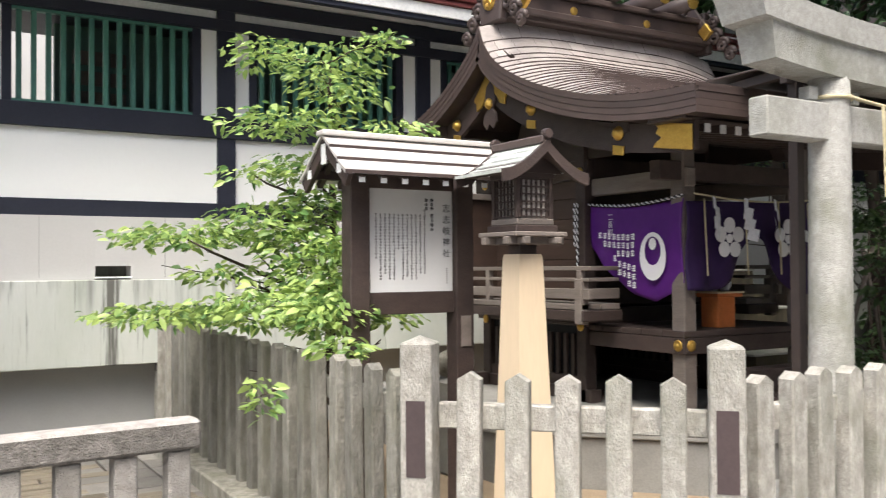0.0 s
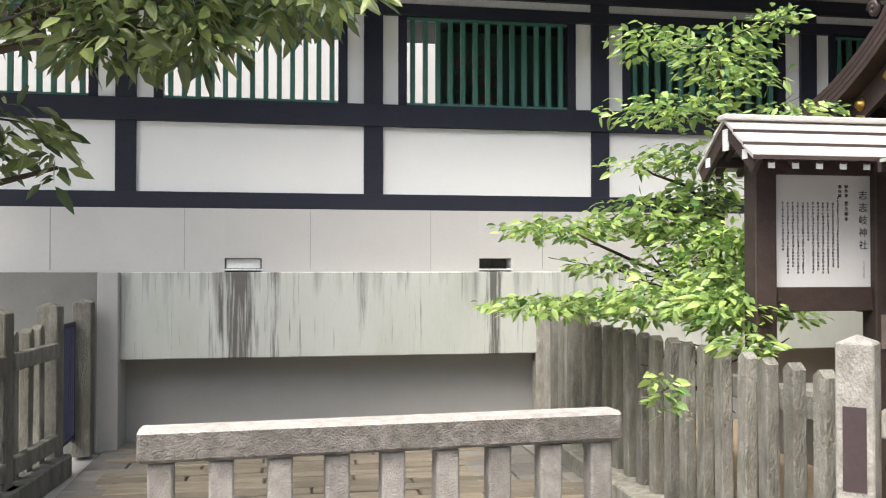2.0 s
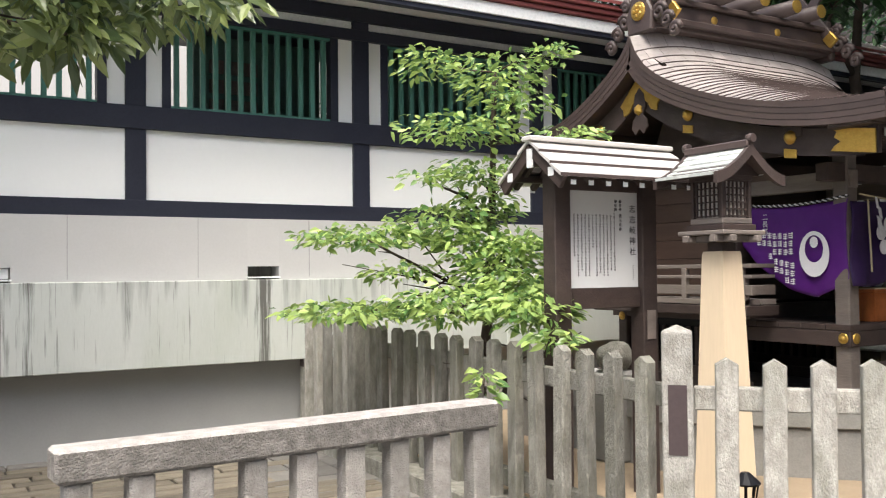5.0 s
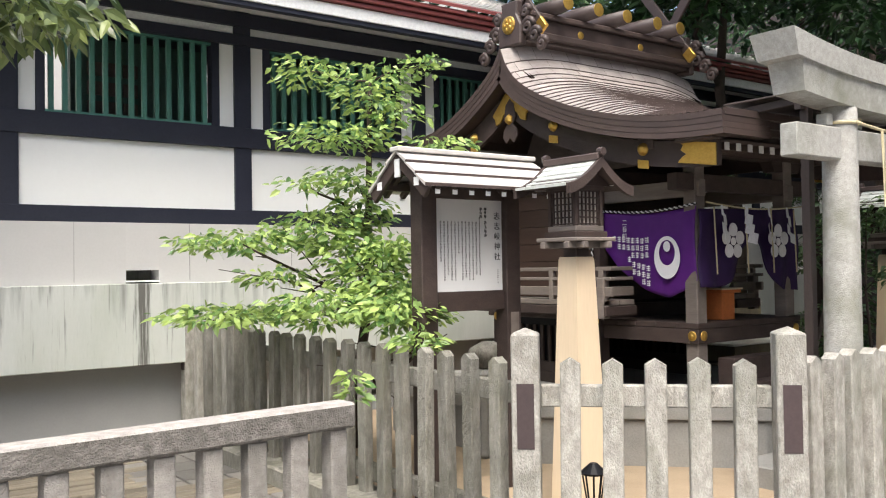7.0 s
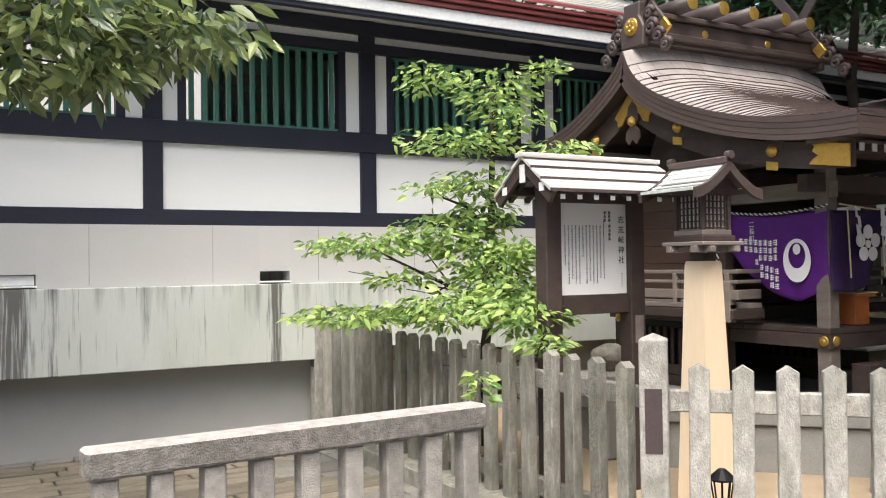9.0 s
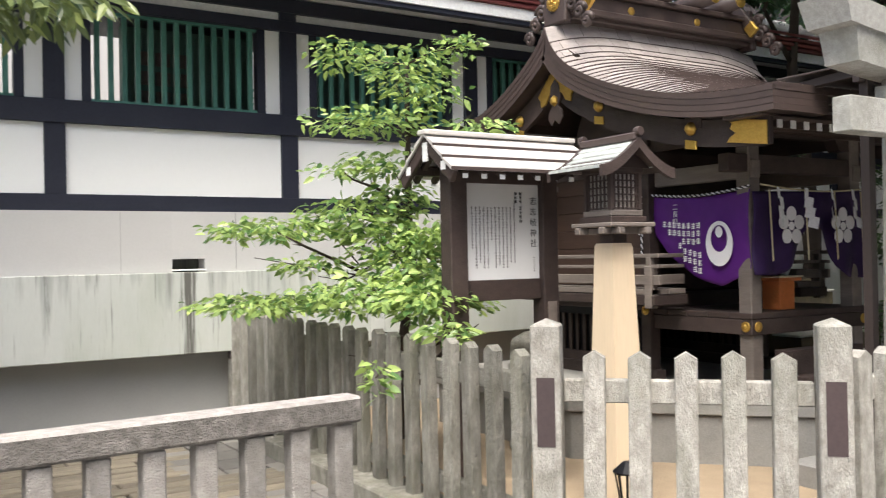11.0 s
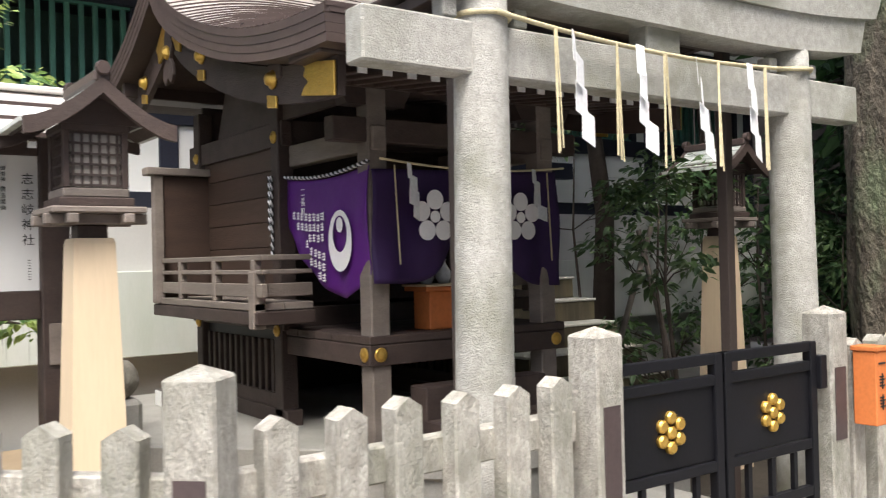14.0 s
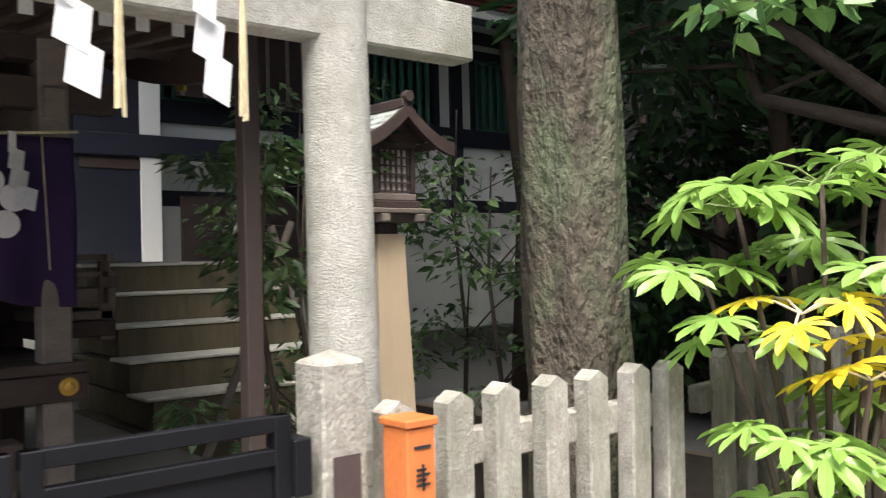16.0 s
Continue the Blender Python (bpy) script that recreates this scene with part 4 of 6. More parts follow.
def shrine_roof():
    g = thing("shrine_roof", "curved roof of oxidised copper shingles with thick laminated verge", "roof", (CX, 5.4, 2.5))
    rng = random.Random(5)

    def course(f, s0, s1, shift, lift=0.010):
        """One course of separate plates, each with its top and its dark lower lip."""
        b = bmesh.new()
        x = 3.80
        step = 0.17 * shift
        while x < 6.179:
            x2 = min(6.18, x + (step or 0.17))
            step = rng.uniform(0.14, 0.20)
            if 6.18 - x2 < 0.05:
                x2 = 6.18
            up = lift + rng.uniform(-0.0015, 0.002)
            xs = [x + 0.0015, (x + x2) / 2, x2 - 0.0015]
            rows = []
            for s, dz in ((s0, 0.0), (s1, up), (s1, up - 0.019)):
                y, z = f(s)
                rows.append([b.verts.new((q, y, z + dz + roof_half(q, s))) for q in xs])
            for r0, r1 in zip(rows, rows[1:]):
                for k in range(2):
                    b.faces.new((r0[k], r0[k + 1], r1[k + 1], r1[k])).material_index = 1 if r1 is rows[2] else 0
            x = x2
        part("shingle_course", b, [SHINGLE, EDGE_COPPER], g)["kind"] = "stuff"

    n = 34
    for i in range(n):
        course(verge, i / n, (i + 1) / n + 0.003, (0.0, 0.55, 0.3, 0.8)[i % 4])
    for i in range(14):
        course(rear, i / 14, (i + 1) / 14 + 0.006, (0.0, 0.5)[i % 2])
    for f in (verge, rear):
        b = bmesh.new()
        rows = []
        for i in range(35):
            y, z = f(i / 34)
            rows.append([b.verts.new((3.81 + 2.36 * k / 24, y, z - 0.02 + roof_half(3.81 + 2.36 * k / 24, i / 34))) for k in range(25)])
        for r0, r1 in zip(rows, rows[1:]):
            for k in range(24):
                b.faces.new((r0[k], r0[k + 1], r1[k + 1], r1[k]))
        part("roof_deck", b, EDGE_COPPER, g)

    # laminated verge and eave: three thin copper layers, each set back a little
    def ribbon(f, steps, x, depth, top, thick, name, mat, s_max=1.0):
        b = bmesh.new()
        rows = []
        for i in range(steps + 1):
            s = s_max * i / steps
            y, z = f(s)
            y2, z2 = f(min(1, s + 0.01))
            y1, z1 = f(max(0, s - 0.01))
            t = Vector((0, y2 - y1, z2 - z1)).normalized()
            nrm = Vector((0, -t.z, t.y)) if t.y > 0 else Vector((0, t.z, -t.y))
            lo = Vector((x, y, z)) + nrm * top
            hi = lo - nrm * thick
            if i == 0:
                lo.y = hi.y = y
                lo.z, hi.z = z + top, z + top - thick * 1.15
            rows.append([b.verts.new(v) for v in (lo, hi, hi + Vector((depth, 0, 0)), lo + Vector((depth, 0, 0)))])
        for a, c in zip(rows, rows[1:]):
            for k in range(4):
                b.faces.new((a[k], a[(k + 1) % 4], c[(k + 1) % 4], c[k]))
        b.faces.new(rows[0])
        b.faces.new(rows[-1][::-1])
        part(name, b, mat, g, smooth=False)

    for f in (verge, rear):
        for k in range(4):
            inset = 0.0025 * k
            ribbon(f, 28, 3.80 + inset, 0.5, 0.004 - 0.038 * k, 0.0368, "verge_layer", EDGE_COPPER)
            ribbon(f, 28, 6.18 - inset - 0.5, 0.5, 0.004 - 0.038 * k, 0.036, "verge_layer", EDGE_COPPER)
        for x in (3.93, 6.02):
            ribbon(f, 28, x, 0.035, -0.155, 0.17, "bargeboard", WOOD_DARK, 0.94)
    ey, ez = verge(1.0)
    part("eave_edge", box(3.84, ey + 0.11, ez - 0.16, 6.14, ey + 0.4, ez - 0.01, 0.006), EDGE_COPPER, g)
    for k in range(3):
        part("eave_layer", box(3.82, ey - 0.004 + 0.03 * k, ez - 0.032 - 0.045 * k, 6.16, ey + 0.3, ez + 0.012 - 0.045 * k, 0.003), EDGE_COPPER, g)
    ry, rz = rear(1.0)
    part("eave_edge", box(3.84, ry - 0.4, rz - 0.14, 6.14, ry, rz + 0.02, 0.006), EDGE_COPPER, g)
    # boarding under the roof, rafters with white-painted ends
    for f, a, c in ((verge, 0.05, 0.97), (rear, 0.05, 0.97)):
        b = bmesh.new()
        rows = []
        for i in range(15):
            y, z = f(a + (c - a) * i / 14)
            rows.append([b.verts.new((x, y, z - 0.17)) for x in (3.97, 6.01)])
        for r0, r1 in zip(rows, rows[1:]):
            b.faces.new((r0[0], r0[1], r1[1], r1[0]))
        part("soffit_boarding", b, WOOD_DARK, g)
    for i in range(16):
        x = 4.06 + i * 0.125
        b = beam((x, ey + 0.16, ez - 0.19), (x, 4.6, 2.36), 0.045, 0.05)
        part("rafter", b, WOOD_DARK, g)
        part("rafter_end", box(x - 0.022, ey + 0.152, ez - 0.218, x + 0.022, ey + 0.16, ez - 0.166), WHITE_TRIM, g, "painted white rafter end")
    # gilt mounts on the west and east bargeboards
    for face, x in ((1, 3.925), (-1, 6.06)):
        def mount(outline, y, z, d=0.012, mat=GOLD, name="gilt_mount"):
            m = facing_west(x, y, z) if face == 1 else facing_west(x + 0.012, y, z)
            part(name, prism(outline, d, m, bevel=0.003), mat, g, "gilt brass mount")
        mount([(-0.13, -0.07), (0.17, -0.115), (0.17, 0.03), (-0.13, 0.075), (-0.085, 0.04), (-0.105, 0.01), (-0.06, -0.02), (-0.10, -0.04)], 3.765, 2.232)
        for y, z in ((4.19, 2.285), (5.065, 2.566), (6.025, 2.586)):
            part("gilt_boss", lathe([(0.046, 0), (0.044, 0.008), (0.034, 0.012), (0.028, 0.032), (0.012, 0.04)], (x, y, z), 18, "X"), GOLD, g, "gilt round boss", smooth=True)
            mount([(-0.045, -0.03), (0.05, -0.045), (0.05, 0.012), (-0.045, 0.03)], y, z - 0.095)
        # crest at the peak and the carved pendant under it
        mount([(0, 0.02), (0.06, -0.03), (0.22, -0.19), (0.185, -0.225), (0.18, -0.275), (0.12, -0.255), (0.085, -0.20), (0.03, -0.165), (0, -0.185), (-0.03, -0.165), (-0.085, -0.20), (-0.12, -0.255), (-0.18, -0.275), (-0.185, -0.225), (-0.22, -0.19), (-0.06, -0.03)], 5.55, 2.925, 0.016)
        mount([(0, -0.05), (0.05, -0.10), (0.07, -0.20), (0.035, -0.26), (0.075, -0.30), (0.085, -0.36), (0.045, -0.41), (0, -0.37), (-0.045, -0.41), (-0.085, -0.36), (-0.075, -0.30), (-0.035, -0.26), (-0.07, -0.20), (-0.05, -0.10)], 5.55, 2.90, 0.02, WOOD_DARK, "pendant")
        part("gilt_boss", lathe([(0.045, 0), (0.04, 0.012), (0.02, 0.03), (0.008, 0.034)], (x - 0.02 * face, 5.555, 2.68), 6, "X"), GOLD, g, "gilt hexagonal boss")
    # ridge box, logs, crossed finials and end tiles
    part("ridge_box", box(3.98, 5.42, 3.30, 6.0, 5.66, 3.50, 0.008), EDGE_COPPER, g)
    part("ridge_cap", box(3.94, 5.38, 3.502, 6.04, 5.70, 3.545, 0.008), EDGE_COPPER, g)
    part("ridge_foot", box(3.95, 5.37, 3.33, 6.03, 5.71, 3.385, 0.01), EDGE_COPPER, g)
    for x in (4.6, 5.35):
        part("ridge_crest", lathe([(0.035, 0), (0.03, 0.008), (0.01, 0.012)], (x, 5.42, 3.43), 14, "Y"), GOLD, g)
    for x in (4.28, 4.63, 4.98, 5.37, 5.68):
        b = lathe([(0.058, 0), (0.07, 0.3), (0.058, 0.6)], (x, 5.84, 3.61), 20, "Y")
        log = part("ridge_log", b, EDGE_COPPER, g, smooth=True)
        for y in (5.24, 5.80):
            part("log_cap", lathe([(0.056, -0.012), (0.056, 0.006), (0.04, 0.008), (0.02, 0.01)], (x, y, 3.61), 20, "Y"), GOLD, log, "gilt end cap")
        part("log_seat", box(x - 0.05, 5.44, 3.546, x + 0.05, 5.64, 3.57), EDGE_COPPER, g)
    for x in (4.06, 5.92):
        for s in (-1, 1):
            c = part("crossed_finial", beam((x + 0.012 * s, 5.54 - s * 0.22, 3.40), (x + 0.012 * s, 5.54 + s * 0.36, 4.15), 0.03, 0.09), EDGE_COPPER, g)
            part("finial_mount", beam((x + 0.012 * s, 5.54 - s * 0.235, 3.38), (x + 0.012 * s, 5.54 - s * 0.17, 3.465), 0.036, 0.098), GOLD, c, "gilt mount")
    for face, x in ((1, 3.94), (-1, 6.06)):
        b = prism([(-0.13, 0), (0.13, 0), (0.14, 0.16), (0.09, 0.25), (0.10, 0.36), (-0.10, 0.36), (-0.09, 0.25), (-0.14, 0.16)], 0.07, facing_west(x + 0.035, 5.54, 3.27), bevel=0.012)
        tile = part("ridge_end_tile", b, EDGE_COPPER, g)
        part("plum_crest", lathe([(0.075, 0), (0.07, 0.012), (0.05, 0.016)], (x - 0.036 * face if face == 1 else x + 0.036, 5.54, 3.44), 18, "X"), GOLD, tile, "gilt plum crest")
        for i in range(6):
            a = i * math.tau / 5
            r = 0 if i == 5 else 0.038
            part("crest_petal", lathe([(0.018, 0), (0.012, 0.012)], (x - 0.05 * face, 5.54 + r * math.cos(a), 3.44 + r * math.sin(a)), 10, "X"), GOLD, tile)
        for s in (-1, 1):
            for i, (dy, dz, r) in enumerate(((0.19, 0.13, 0.07), (0.27, 0.05, 0.06), (0.35, -0.04, 0.055), (0.17, 0.25, 0.05))):
                pts = []
                for k in range(14):
                    a, q = k * 0.75, r * (1 - k / 16)
                    pts.append((x, 5.54 + s * (dy + q * math.cos(a)), 3.27 + dz + q * math.sin(a)))
                part("scroll", tube(pts, 0.024, 6), EDGE_COPPER, tile, smooth=True)


shrine_roof()


# ---- curtain ----
def lettering(text, size, place, mat, parent, name="writing", depth=0.001):
    cu = bpy.data.curves.new("text", "FONT")
    cu.body, cu.size, cu.extrude, cu.align_x = text, size, depth, "CENTER"
    ob = bpy.data.objects.new("text", cu)
    scene.collection.objects.link(ob)
    bpy.context.view_layer.update()
    me = bpy.data.meshes.new_from_object(ob.evaluated_get(bpy.context.evaluated_depsgraph_get()))
    bpy.data.objects.remove(ob)
    me.transform(place)
    me.materials.clear()
    me.materials.append(mat)
    o = new(name, me)
    return link(o, parent)


def curtain():
    g = thing("shrine_curtain", "purple silk shrine curtain with white crests, tied up in swags", "curtain", (4.44, 4.17, 1.3))

    def cloth(name, f, bottom, nu, nv, fold, mat):
        """f(u) gives the top edge; bottom(u) the lower edge's height; fold(u, v) the push outwards."""
        b = bmesh.new()
        rows = []
        for i in range(nu + 1):
            u = i / nu
            p, out = f(u)
            rows.append([b.verts.new(p + out * fold(u, j / nv) + Vector((0, 0, (bottom(u) - p.z) * j / nv))) for j in range(nv + 1)])
        for a, c in zip(rows, rows[1:]):
            for j in range(nv):
                b.faces.new((a[j], a[j + 1], c[j + 1], c[j]))
        ob = part(name, b, mat, g, smooth=True)
        sol = ob.modifiers.new("thickness", "SOLIDIFY")
        sol.thickness = 0.004
        return ob

    west = lambda u: (Vector((4.388 + 0.004 * u, 4.995 - 0.875 * u, 1.905 - 0.03 * math.sin(math.pi * u))), Vector((-1, 0.05, 0)))
    wb = lambda u: 1.62 - 0.37 * math.sin(math.pi * min(1, u * 1.0) ** 0.9 * 0.62) + 0.10 * max(0, u - 0.72) / 0.28
    cloth("west_cloth", west, wb, 40, 24, lambda u, v: 0.009 * math.sin(u * 21 + v * 4) * v + 0.022 * math.sin(math.pi * v) * u + (0.012 * math.sin(v * 30 + u * 9) * max(0, v - 0.7)), PURPLE)
    south = lambda u: (Vector((4.39 + 1.215 * u, 4.105, 1.885 + 0.03 * u)), Vector((0, -1, 0)))
    sb = lambda u: 1.33 + 0.36 * math.exp(-((u - 0.52) / 0.16) ** 2) - 0.05 * u
    # south side under the eave: shade is in the cloth's darker violet
    cloth("south_cloth", south, sb, 48, 20, lambda u, v: 0.02 * math.sin(u * 26) * v + 0.012 * math.sin(u * 11 + v * 7), PURPLE_SHADED)
    # white crests and writing on the cloth
    b = bmesh.new()
    outer = [(0.118 * math.cos(t), 0.155 * math.sin(t)) for t in [k * math.tau / 40 for k in range(40)]]
    inner = [(0.072 * math.cos(t), 0.092 * math.sin(t) + 0.035) for t in [k * math.tau / 40 for k in range(40)]]
    m = facing_west(4.351, 4.355, 1.545)
    vo, vi = [b.verts.new(m @ Vector((u, v, 0))) for u, v in outer], [b.verts.new(m @ Vector((u, v, 0))) for u, v in inner]
    for k in range(40):
        b.faces.new((vo[k], vo[(k + 1) % 40], vi[(k + 1) % 40], vi[k]))
    prism([(u, v * 1.2) for u, v in disc(0.032, 18)], 0.001, facing_west(4.351, 4.355, 1.625), b)
    part("crescent_crest", b, WHITE_CLOTH, g, "white crescent crest")
    b = bmesh.new()
    rng = random.Random(3)
    for y, z0, n in ((4.54, 1.66, 3), (4.585, 1.655, 3), (4.63, 1.66, 3), (4.675, 1.66, 3), (4.72, 1.665, 2), (4.765, 1.67, 2), (4.81, 1.675, 2), (4.86, 1.68, 1), (4.53, 1.45, 3), (4.575, 1.46, 3), (4.62, 1.47, 2), (4.665, 1.48, 2), (4.71, 1.52, 1)):
        for i in range(n):
            z = z0 - i * 0.055
            for k in range(3):
                prism([(-0.019, 0), (0.019 - rng.uniform(0, 0.012), 0), (0.019 - rng.uniform(0, 0.012), 0.007), (-0.019, 0.007)], 0.001, facing_west(4.354, y, z + k * 0.014), b)
            prism([(-0.0035, -0.004), (0.0035, -0.004), (0.0035, 0.04), (-0.0035, 0.04)], 0.001, facing_west(4.3545, y + rng.uniform(-0.01, 0.01), z), b)
    for i, ch in enumerate("二長町"):
        lettering(ch, 0.05, facing_west(4.357, 4.76, 1.80 - i * 0.052), WHITE_CLOTH, g, "ward_character")
    part("donor_name_column", b, WHITE_CLOTH, g, "small white columns of names")["kind"] = "stuff"
    for cx in (4.735, 5.30):
        for i in range(6):
            a = math.pi / 2 + i * math.tau / 5
            r = 0 if i == 5 else 0.085
            part("plum_petal", prism(disc(0.05 if i < 5 else 0.03, 20), 0.003, facing_south(cx + r * math.cos(a), 4.063, 1.655 + r * math.sin(a))), WHITE_CLOTH, g, "white plum petal")
    pts = [(4.372 + 0.005 * i / 20, 5.04 - 0.93 * i / 20, 1.925 - 0.035 * math.sin(math.pi * i / 20)) for i in range(21)]
    for k, m in enumerate((INK, WHITE_CLOTH)):
        twist = []
        for i in range(241):
            q = Vector(pts[min(19, i // 12)]).lerp(Vector(pts[min(19, i // 12) + 1]), i / 12 - min(19, i // 12))
            a = i * 0.55 + k * math.pi
            twist.append(q + Vector((math.cos(a) * 0.0055, 0, math.sin(a) * 0.0055)))
        part("twisted_cord", tube(twist, 0.0055, 5), m, g, "black strand of twisted cord" if k == 0 else "white strand of twisted cord", smooth=True)
    for k, m in enumerate((INK, WHITE_CLOTH)):
        for dy, foot in ((0.0, 1.45), (0.028, 1.62)):
            n = int((1.93 - foot) * 260)
            twist = [(4.314 + 0.005 * math.cos(i * 0.5 + k * math.pi), 5.06 + dy + 0.005 * math.sin(i * 0.5 + k * math.pi), 1.93 - i / 260) for i in range(n)]
            part("hanging_cord", tube(twist, 0.005, 5), m, g, "black strand of hanging cord" if k == 0 else "white strand of hanging cord", smooth=True)


curtain()


def inner_rope():
    g = thing("shrine_rope", "straw rope with paper streamers across the shrine front", "rope", (5.0, 4.03, 1.9))
    part("rope", tube([(4.40 + 1.2 * i / 16, 4.04, 1.93 - 0.035 * math.sin(math.pi * i / 16)) for i in range(17)], 0.006, 6), STRAW, g, smooth=True)
    for i, x in enumerate((4.55, 4.86, 5.12, 5.36)):
        paper_streamer(g, Vector((x, 4.045, 1.905)), 0.27, 0.055, (30, -25, 35, 20)[i], i + 9)
    for i, x in enumerate((4.48, 4.85, 5.17, 5.47)):
        part("straw_tassel", beam((x, 4.035, 1.9), (x + 0.02, 4.03, 1.42), 0.012, 0.004, 0), STRAW, g)


inner_rope()


def offerings():
    g = thing("offering_stand", "small orange-brown wooden offering stand", "stand", (4.87, 4.28, 1.075))
    part("top", box(4.76, 4.19, 1.275, 5.0, 4.4, 1.30, 0.004), ORANGE, g)
    part("rim", box(4.75, 4.18, 1.30, 5.01, 4.41, 1.312, 0.003), WOOD_PALE, g)
    part("body", box(4.80, 4.22, 1.075, 4.96, 4.37, 1.275, 0.004), ORANGE, g)
    for x in (4.83, 4.94):
        v = thing("offering_flask", "white porcelain sake flask on the offering stand", "flask", (x, 4.29, 1.312), "flasks")
        part("body", lathe([(0.026, 0), (0.042, 0.03), (0.044, 0.06), (0.02, 0.10), (0.014, 0.115), (0.02, 0.13)], (x, 4.29, 1.312), 18), PORCELAIN, v, smooth=True)


offerings()


# ---- notice board ----
def notice_board():
    g = thing("notice_board", "roofed dark cedar notice board with a white lettered panel", "notice board", (2.71, 4.62, 0))
    for x in (2.375, 3.055):
        part("post", box(x - 0.06, 4.56, 0, x + 0.06, 4.68, 2.10, 0.006), WOOD_DARK, g)
    part("top_rail", box(2.436, 4.585, 1.93, 2.994, 4.655, 2.06, 0.004), WOOD_DARK, g)
    part("bottom_rail", box(2.436, 4.585, 1.22, 2.994, 4.655, 1.345, 0.004), WOOD_DARK, g)
    panel = part("panel", box(2.436, 4.605, 1.345, 2.994, 4.635, 1.93), PAPER, g, "white panel with columns of black writing")
    writing(panel)
    part("side_plate", box(3.02, 4.552, 1.02, 3.09, 4.558, 1.2, 0.002), WOOD_GREY, g)
    zr, ze, yr, hw = 2.215, 1.985, 4.62, 0.30
    x0, x1 = 2.17, 3.27
    for s in (-1, 1):
        for k in range(3):
            a, c = k / 3, (k + 1) / 3 + 0.02
            b = bmesh.new()
            q = [(yr + s * hw * a, zr - (zr - ze) * a), (yr + s * hw * c, zr - (zr - ze) * c)]
            lift = 0.018
            pts = [(q[0][0], q[0][1]), (q[1][0], q[1][1] + lift), (q[1][0], q[1][1] + lift - 0.024), (q[0][0], q[0][1] - 0.012)]
            f = b.faces.new([b.verts.new((x0, y, z)) for y, z in pts])
            e = bmesh.ops.extrude_face_region(b, geom=[f])
            bmesh.ops.translate(b, vec=(x1 - x0, 0, 0), verts=[v for v in e["geom"] if isinstance(v, bmesh.types.BMVert)])
            part("roof_sheet", b, ROOF_METAL, g)
            part("sheet_edge", beam((x0, q[1][0] + s * 0.003, q[1][1] + lift - 0.014), (x1, q[1][0] + s * 0.003, q[1][1] + lift - 0.014), 0.006, 0.018, 0), EDGE_COPPER, g)
        for x in (x0 + 0.03, x1 - 0.03):
            part("bargeboard", beam((x, yr, zr - 0.05), (x, yr + s * hw * 0.97, ze - 0.045), 0.03, 0.08), WOOD_DARK, g)
        for i in range(8):
            x = 2.28 + i * 0.128
            part("rafter", beam((x, yr, zr - 0.05), (x, yr + s * (hw - 0.02), ze - 0.03), 0.035, 0.035), WOOD_DARK, g)
            part("rafter_end", box(x - 0.017, yr + s * (hw - 0.02) - 0.003, ze - 0.052, x + 0.017, yr + s * (hw - 0.02) + 0.003, ze - 0.02), WHITE_TRIM, g)
        part("eave_purlin", box(x0 + 0.02, yr + s * 0.2 - 0.025, ze + 0.0, x1 - 0.02, yr + s * 0.2 + 0.025, ze + 0.05, 0.003), WOOD_DARK, g)
        part("purlin_end", box(x0 + 0.012, yr + s * 0.2 - 0.025, ze, x0 + 0.02, yr + s * 0.2 + 0.025, ze + 0.05), WHITE_TRIM, g)
    part("ridge_purlin", box(x0 + 0.02, yr - 0.025, 2.06, x1 - 0.02, yr + 0.025, 2.15, 0.003), WOOD_DARK, g)
    part("purlin_end", box(x0 + 0.01, yr - 0.025, 2.05, x0 + 0.02, yr + 0.025, 2.16), WHITE_TRIM, g, "white end of the ridge purlin")
    part("ridge_cap", box(x0 - 0.01, yr - 0.05, zr - 0.01, x1 + 0.01, yr + 0.05, zr + 0.02, 0.006), ROOF_METAL, g)
    return g


def writing(panel):
    for i, ch in enumerate("志志岐神社"):
        lettering(ch, 0.052, facing_south(2.952, 4.6035, 1.81 - i * 0.066), INK, panel, "title_character")
    for i, ch in enumerate("御祭神"):
        lettering(ch, 0.021, facing_south(2.855, 4.6035, 1.865 - i * 0.024), INK, panel, "heading_character")
    for i, ch in enumerate("豊玉姫命"):
        lettering(ch, 0.024, facing_south(2.855, 4.6035, 1.775 - i * 0.027), INK, panel, "heading_character")
    for i, ch in enumerate("御由緒"):
        lettering(ch, 0.021, facing_south(2.818, 4.6035, 1.865 - i * 0.024), INK, panel, "heading_character")
    rng = random.Random(8)
    for col in range(12):
        x = 2.806 - col * 0.0285
        b = bmesh.new()
        n = (22, 20, 22, 22, 21, 22, 12, 22, 22, 20, 22, 15)[col]
        for i in range(n):
            z = 1.778 - i * 0.0172 + (0.0 if col else 0.03)
            for k in range(rng.randint(2, 3)):
                w = rng.uniform(0.004, 0.0068)
                prism([(-w, 0), (w, 0), (w, 0.0022), (-w, 0.0022)], 0.0006, facing_south(x, 4.6042, z + k * 0.0048), b)
            for k in range(rng.randint(1, 2)):
                prism([(-0.0011, -0.002), (0.0011, -0.002), (0.0011, 0.0115), (-0.0011, 0.0115)], 0.0006, facing_south(x + rng.uniform(-0.0045, 0.0045), 4.6042, z), b)
        part("text_column", b, INK, None).parent = panel
    b = bmesh.new()
    for i in range(8):
        prism([(-0.006, 0), (0.006, 0), (0.006, 0.003), (-0.006, 0.003)], 0.0006, facing_south(2.955, 4.6042, 1.475 - i * 0.012), b)
    part("text_column", b, INK, None).parent = panel


notice_board()


